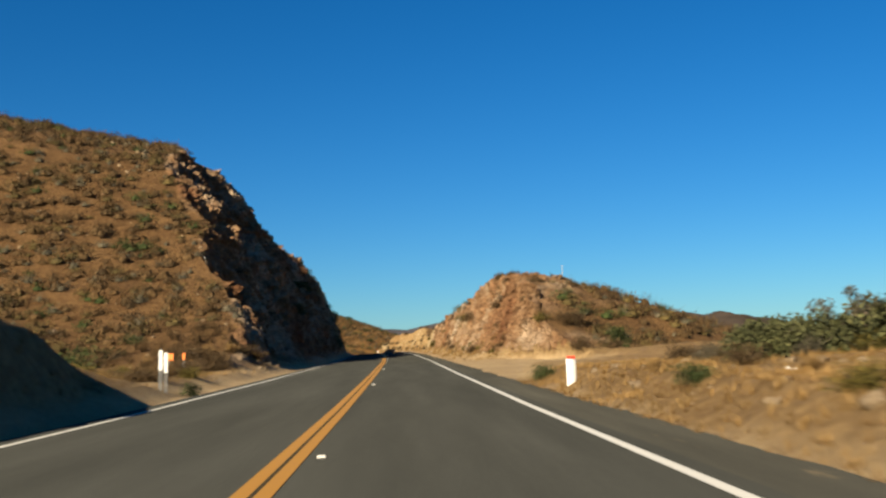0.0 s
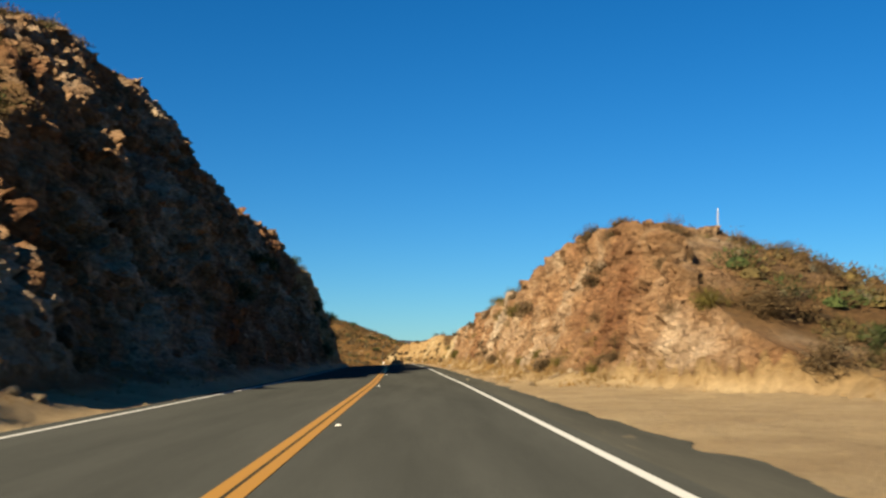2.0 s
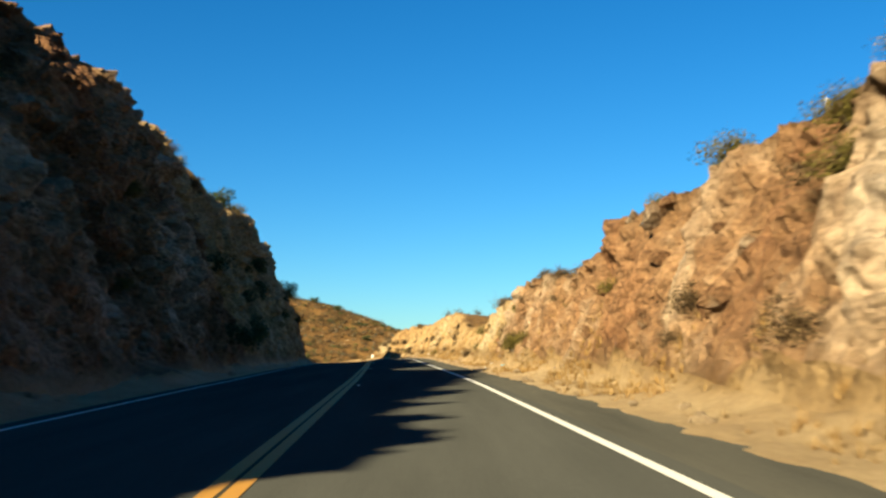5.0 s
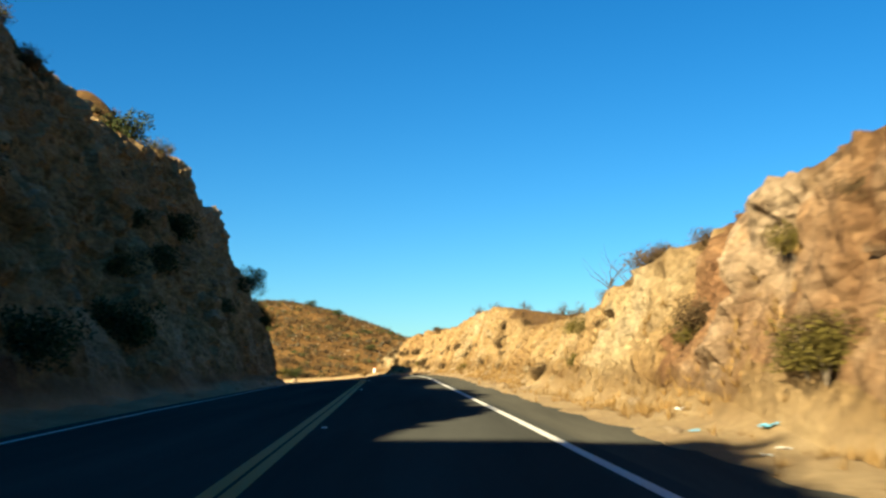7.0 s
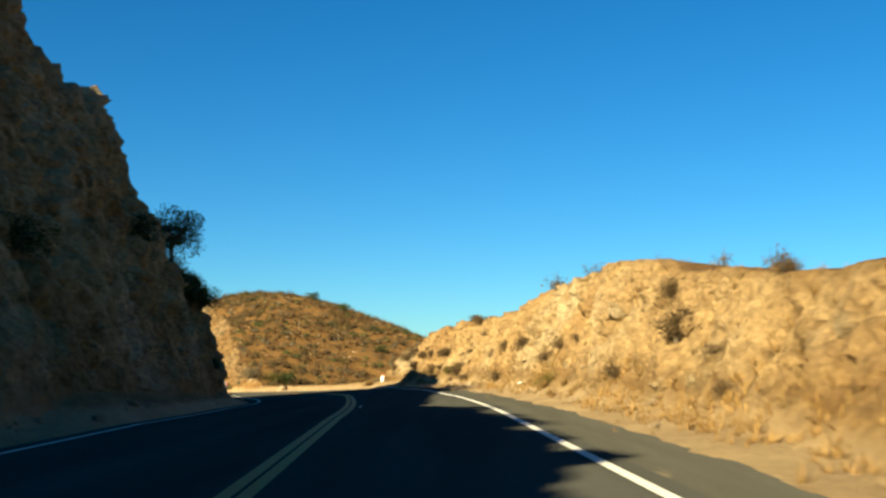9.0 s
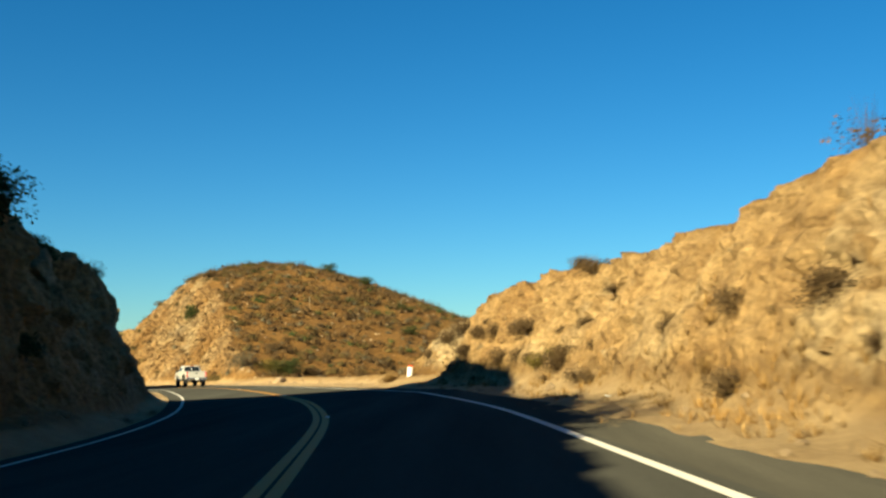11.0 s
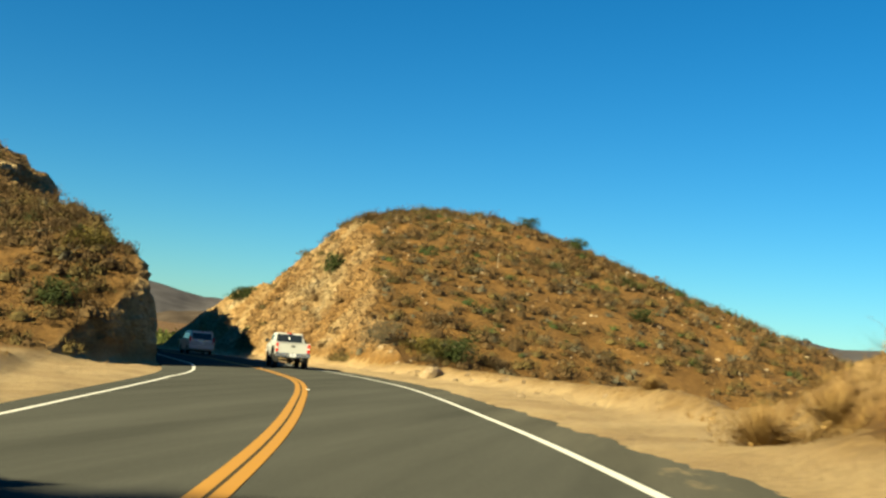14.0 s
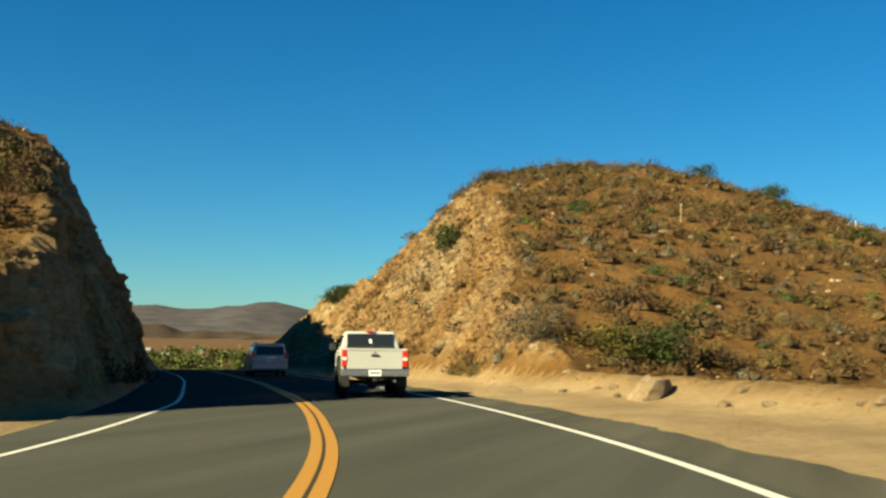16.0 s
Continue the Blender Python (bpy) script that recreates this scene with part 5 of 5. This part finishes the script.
# green bushes beyond the bank by the start
for kind, x, y, size, wide in (
        ("hedge", 7.9, 24.3, 1.12, 1.0), ("sage", 7.2, 25.0, 0.55, 1.2), ("hedge", 8.5, 24.6, 1.35, 1.1), ("hedge", 9.2, 24.0, 1.42, 1.0), ("hedge", 9.9, 24.8, 1.65, 1.0), ("olive", 10.4, 23.6, 0.9, 1.2),
        ("hedge", 10.9, 24.6, 1.80, 1.0), ("hedge", 11.8, 24.2, 1.80, 1.1), ("hedge", 12.9, 24.8, 1.95, 1.1), ("sage", 9.0, 23.2, 0.55, 1.2), ("dry", 6.6, 20.5, 0.8, 1.1), ("dry", 8.2, 31.0, 1.0, 1.2),
        ("dry", 9.0, 33.5, 0.9, 1.2), ("dry", 10.8, 36.0, 1.2, 1.2), ("olive", 12.5, 39.0, 1.2, 1.2), ("dry", 13.8, 37.0, 1.1, 1.3)):
    bush(kind, x, y, size, wide)


def tree(name, label, x, y, height, radius, mat, leaves, size, bare=False):
    ob = empty(name, label, "tree")
    bm = bmesh.new()
    at, r = Vector((0, 0, -0.3)), (0.032 if bare else 0.05) * height
    for k in range(3):
        to = Vector((random.uniform(-0.1, 0.1) * height * 0.3, random.uniform(-0.1, 0.1) * height * 0.3, height * 0.16 * (k + 1)))
        way = to - at
        add_tube(bm, Matrix.Translation((at + to) / 2) @ way.to_track_quat("Z", "Y").to_matrix().to_4x4(), r, r * 0.8, way.length * 1.03, 8, False)
        at, r = to, r * 0.8
    wood = M_DEAD if bare else M_BARK
    part("trunk", bm, wood, ob)
    lb = bmesh.new()
    for i in range(8 if bare else 14):
        a, pos, rr = i * 2.4 + random.uniform(-0.3, 0.3), Vector(at) * random.uniform(0.6, 1.0), r * 0.7
        for k in range(4):
            to = pos + Vector((math.cos(a), math.sin(a), random.uniform(0.5, 1.4))) * radius * (0.36 if bare else 0.24) * random.uniform(0.6, 1.2)
            way = to - pos
            add_tube(lb, Matrix.Translation((pos + to) / 2) @ way.to_track_quat("Z", "Y").to_matrix().to_4x4(), rr, rr * 0.6, way.length * 1.03, 6, False)
            pos, rr = to, rr * 0.6
            a += random.uniform(-0.8, 0.8)
    part("limb", lb, wood, ob)
    if not bare:
        tr = leaf_cloud(leaves, radius, height, size, 16, 0.7)
        crown = new("crown", triangles_mesh("crown", tr + np.array((0, 0, height * 0.12)), mat))
        crown.parent = ob
    ob.matrix_world = pose(x, y, ground_z(x, y), 0, 0, random.uniform(0, 360))
    return ob


tree("tree", "dark green tree on the brow of the shaded cut", -15.6, 206.2, 2.5, 1.5, M_GREEN, 9000, 0.06)
tree("dead_tree", "bare grey dead tree on the brow of the rock cut", 4.2, 159.5, 1.9, 0.8, M_BARK, 0, 0.1, True)
tree("dead_tree", "bare grey dead tree on the brow of the rock cut", 4.5, 157.6, 1.4, 0.8, M_BARK, 0, 0.1, True)
tree("tree", "grey-green open tree standing behind the bushes", 10.6, 24.2, 1.75, 0.42, M_SAGE, 1500, 0.04)
tree("tree", "small grey-green tree standing behind the bushes", 9.9, 24.9, 1.45, 0.4, M_SAGE, 1100, 0.04)

# ================= stones =================
M_STONE = earth_material("loose_stone", (0.233, 0.169, 0.105), (0.316, 0.241, 0.158), (0.196, 0.135, 0.075), (0.226, 0.165, 0.098), (0.196, 0.165, 0.128), (0.256, 0.203, 0.135))


def stone_mesh(seed, sub=2):
    bm = bmesh.new()
    bmesh.ops.create_icosphere(bm, subdivisions=sub, radius=1.0)
    for v in bm.verts:
        k = 1 + 0.55 * noise.noise(v.co * 1.1 + Vector((seed * 7.1, 0, 0))) + 0.15 * noise.noise(v.co * 3.0 + Vector((seed, 3, 0)))
        v.co = Vector((v.co.x * 1.15, v.co.y * 0.9, v.co.z * 0.7)) * k
    me = bpy.data.meshes.new("rock")
    bm.to_mesh(me)
    bm.free()
    me.materials.append(M_STONE)
    return me


STONES = [stone_mesh(k) for k in range(5)]


def rock(x, y, size, label="pale weathered rock lying on the dirt"):
    ob = tagged(new("rock", STONES[random.randrange(5)]), label, "rock", "loose rocks")
    ob.matrix_world = pose(x, y, ground_z(x, y) + 0.25 * size, random.uniform(-20, 20), random.uniform(-20, 20), random.uniform(0, 360)) @ Matrix.Diagonal((size, size, size, 1))


rock(-20.9, 273.9, 0.55, "pale rounded boulder at the foot of the hill")
rock(2.0, 88.1, 0.09, "small dark stone lying on the road shoulder")
for i in range(100):
    x, y, _, _ = place(random.uniform(5, 34), random.uniform(5.3, 14.5))
    rock(x, y, random.choice((0.04, 0.05, 0.07, 0.09, 0.14)))
for i in range(70):
    s = random.uniform(70, 240)
    x, y, _, _ = place(s, float(right_toe(np.array([s]))[0]) - random.uniform(-0.4, 1.3))
    rock(x, y, random.choice((0.05, 0.07, 0.1, 0.16)))
for i in range(40):
    s = random.uniform(50, 235)
    x, y, _, _ = place(s, -float(left_toe(np.array([s]))[0]) + random.uniform(-0.2, 1.0))
    rock(x, y, random.choice((0.06, 0.1, 0.16)))
for i in range(40):
    x, y, _, _ = place(random.uniform(238, 290), random.uniform(6.5, 10.5))
    rock(x, y, random.choice((0.05, 0.07, 0.1, 0.14)))
# outcrops among the scrub


def rock_field(n, x0, x1, y0, y1, form, share, sizes):
    X, Y, Z, RK, FM, SS, DD = candidates(n, x0, x1, y0, y1)
    verts, faces = [], []
    for x, y, z in zip(*[q[(FM == form)] for q in (X, Y, Z)]):
        if random.random() > share:
            continue
        k, at = random.choice(sizes), len(verts)
        m = pose(x, y, z + 0.2 * k, random.uniform(-25, 25), random.uniform(-25, 25), random.uniform(0, 360)) @ Matrix.Diagonal((k, k, k, 1))
        me = ROUGH[random.randrange(len(ROUGH))]
        verts += [(m @ v.co)[:] for v in me.vertices]
        faces += [tuple(at + q for q in p.vertices) for p in me.polygons]
    me = mesh_from(verts, faces, "rocks")
    me.materials.append(M_STONE)
    tagged(new("rocks", me), "pale rocks scattered among dry scrub", "rocks", kind="stuff")


ROUGH = [stone_mesh(k + 20, 1) for k in range(5)]
rock_field(1500, -45, 16, 276, 335, 3, 0.36, (0.06, 0.08, 0.12, 0.16, 0.24))
rock_field(1100, -45, -9, 45, 110, 1, 0.25, (0.06, 0.08, 0.12, 0.2))
rock_field(500, -75, -30, 268, 335, 4, 0.5, (0.06, 0.1, 0.18))

# litter blown against the bank
M_LITTER_BLUE = plain("blue_plastic_litter", (0.12, 0.35, 0.5), 0.4)
M_LITTER_WHITE = plain("white_paper_litter", (0.6, 0.6, 0.57), 0.7)


def litter(s, d, size, mat, label):
    bm = bmesh.new()
    bmesh.ops.create_grid(bm, x_segments=5, y_segments=5, size=1.0)
    for v in bm.verts:
        v.co.z = 0.45 * noise.noise(v.co * 1.7 + Vector((s, d, 0))) + 0.25
    bmesh.ops.solidify(bm, geom=bm.faces[:], thickness=0.03)
    me = bpy.data.meshes.new("litter")
    bm.to_mesh(me)
    bm.free()
    me.materials.append(mat)
    x, y, _, _ = place(s, d)
    tagged(new("litter", me), label, "litter").matrix_world = pose(x, y, ground_z(x, y), 8, 5, s * 40) @ Matrix.Diagonal((size, size, size, 1))


for s, d, size in ((139.5, 6.3, 0.13), (140.6, 5.6, 0.07)):
    litter(s, d, size, M_LITTER_BLUE, "crumpled blue plastic litter on the dirt")
for s, d, size in ((138.0, 5.9, 0.08), (137.2, 5.4, 0.06), (143.4, 6.2, 0.09), (196.0, 6.3, 0.1), (207.0, 5.9, 0.07), (18.0, 8.0, 0.09), (24.0, 7.2, 0.08)):
    litter(s, d, size, M_LITTER_WHITE, "crumpled white paper litter on the dirt")

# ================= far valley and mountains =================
# the far range's haze is put into its base colour, greyed away from brown
M_RANGE = plain("haze_tinted_mountain_scrub", (0.058, 0.054, 0.058), 0.95, 0, 0.25, 0.02, 0.0)
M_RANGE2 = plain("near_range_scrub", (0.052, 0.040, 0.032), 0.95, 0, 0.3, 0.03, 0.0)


def mountains(name, label, radius, az0, az1, height, rough, base, mat, seed, edge=0.06):
    """A range round the walk's end, from azimuth az0 to az1 in degrees to the left of straight ahead."""
    n, rows = 220, 12
    az = np.radians(np.linspace(az0, az1, n))
    ridge = height * (0.72 + rough * fbm(az * 14, 0 * az, 5, seed)) * smooth(np.linspace(0, 1, n), 0, edge) * (1 - smooth(np.linspace(0, 1, n), 1 - edge, 1))
    v = []
    for k in range(rows):
        f = k / (rows - 1)
        up = math.sin(math.pi * min(f * 1.25, 1) / 2) if f < 0.8 else 1 - (f - 0.8) * 3
        r = radius * (0.72 + 0.42 * f)
        fold = 0.16 * height * fbm(az * 40 + 3 * f, 0 * az + 5 * f, 4, seed + 9) * math.sin(math.pi * f)
        v.append(np.stack([-18 - r * np.sin(az), 250 + r * np.cos(az), base + ridge * up + fold], 1))
    v = np.concatenate(v)
    f = [(k * n + i, k * n + i + 1, (k + 1) * n + i + 1, (k + 1) * n + i) for k in range(rows - 1) for i in range(n - 1)]
    me = mesh_from(v.tolist(), f, name)
    me.polygons.foreach_set("use_smooth", np.full(len(f), True))
    me.materials.append(mat)
    return tagged(new(name, me), label, "mountains", kind="structure")


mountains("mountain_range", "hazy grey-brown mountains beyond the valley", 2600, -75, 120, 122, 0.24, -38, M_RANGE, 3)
mountains("mountain_range", "low brown foothills beyond the valley", 1500, 8, 110, 54, 0.33, -40, M_RANGE2, 13)
mountains("mountain_range", "low dark hills behind the roadside bushes", 900, -70, -14, 20, 0.4, -10, M_RANGE2, 23)
mountains("mountain_range", "lone dark brown hill beyond the roadside bank", 800, -33, -11, 47, 0.1, -8, M_RANGE2, 27, 0.47)

WOOD = [leaf_cloud(110, 2.6, 4.6, 0.5, 7, 0.8) for _ in range(4)]
az, dist = np.radians(rng.uniform(20, 46, 1300)), rng.uniform(240, 520, 1300)
wx, wy = -18 - dist * np.sin(az), 250 + dist * np.cos(az)
wz = drawn_z(wx, wy)
keep = fbm(wx / 40, wy / 40, 2, 33) > -0.15
tagged(new("valley_trees", triangles_mesh("valley_trees", scatter(WOOD, np.stack([wx, wy, wz], 1)[keep], rng.uniform(0.8, 1.9, keep.sum()), rng.uniform(0, 6, keep.sum())), leaf_material("valley_leaves", (0.028, 0.04, 0.010), (0.055, 0.068, 0.016), (0.105, 0.11, 0.03)))), "green trees on the valley floor", "trees", kind="stuff")
M_STUCCO = plain("white_stucco", (0.400, 0.384, 0.352), 0.8)
M_TILE = plain("grey_shingle_roof", (0.22, 0.2, 0.18), 0.8)


def house(azimuth, dist, w, turn):
    a = math.radians(azimuth)
    x, y = -18 - dist * math.sin(a), 250 + dist * math.cos(a)
    ob = empty("house", "small white stucco house among the valley trees", "house", "houses in the valley")
    part("wall", box(-w / 2, w / 2, -4, 4, -1.0, 3.2), M_STUCCO, ob)
    part("roof", box(-w / 2 - 0.5, w / 2 + 0.5, -4.5, 4.5, 3.2, 5.0, 0.0, (1.2, 4.2, 4.2)), M_TILE, ob)
    for k in range(3):
        part("window", box(-w * 0.32 + k * w * 0.28, -w * 0.32 + k * w * 0.28 + 1.2, -4.06, -3.9, 1.1, 2.3), M_GLASS, ob)
    part("door", box(w * 0.36, w * 0.36 + 1.0, -4.06, -3.9, -0.9, 2.1), M_WOOD, ob)
    ob.matrix_world = pose(x, y, ground_z(x, y) + 0.2, 0, 0, turn) @ Matrix.Diagonal((0.7, 0.7, 0.7, 1))


for a, dist, w, turn in ((30.6, 560, 9, 40), (32.3, 640, 10, 20), (33.9, 520, 9, 60), (35.0, 610, 10, 10)):
    house(a, dist, w, turn)


# ================= boulders standing out of the cut faces =================
def crag_mesh(seed, mat):
    bm = bmesh.new()
    bmesh.ops.create_cube(bm, size=1.6)
    bmesh.ops.subdivide_edges(bm, edges=bm.edges[:], cuts=1, use_grid_fill=True)
    for v in bm.verts:
        q = v.co * 0.9 + Vector((seed * 5.3, seed * 1.7, 0))
        v.co = v.co.lerp(v.co.normalized(), 0.5) * (1 + 0.5 * noise.noise(q)) + Vector((noise.noise(q * 2.1), noise.noise(q * 2.1 + Vector((9, 0, 0))), noise.noise(q * 2.1 + Vector((0, 9, 0))))) * 0.28
    bmesh.ops.triangulate(bm, faces=bm.faces[:])
    me = bpy.data.meshes.new("boulder")
    bm.to_mesh(me)
    bm.free()
    at = me.attributes.new("rockiness", "FLOAT", "POINT")
    at.data.foreach_set("value", [1.0] * len(me.vertices))
    me.materials.append(mat)
    return me


CRAG_RED, CRAG_PALE = [crag_mesh(k, M_RED) for k in range(4)], [crag_mesh(k + 10, M_PALE) for k in range(4)]


def boulders(n, side, s0, s1, form, meshes, lo, hi):
    """Broken blocks half sunk in a cut face."""
    made = 0
    while made < n:
        s = random.uniform(s0, s1)
        top = float(left_height(np.array([s]))[0] if side < 0 else right_height(np.array([s]))[0])
        toe = float(left_toe(np.array([s]))[0] if side < 0 else right_toe(np.array([s]))[0])
        x, y, zr, h = place(s, side * (toe + 0.47 * top * random.uniform(0.22, 0.95)))
        size = random.uniform(lo, hi) * random.uniform(0.6, 1.0)
        ob = new("boulder", random.choice(meshes))
        ob.parent = LAND[form]
        ob.matrix_world = pose(x, y, ground_z(x, y) - 0.4 * size, random.uniform(-40, 40), random.uniform(-40, 40), random.uniform(0, 360)) @ Matrix.Diagonal((size, size * 1.2, size * 0.8, 1))
        made += 1


boulders(46, 1, 74, 142, 2, CRAG_RED, 0.14, 0.42)
boulders(60, 1, 152, 236, 6, CRAG_PALE, 0.14, 0.4)
boulders(100, -1, 62, 144, 1, CRAG_RED, 0.3, 0.9)
boulders(50, -1, 154, 226, 5, CRAG_PALE, 0.3, 0.7)
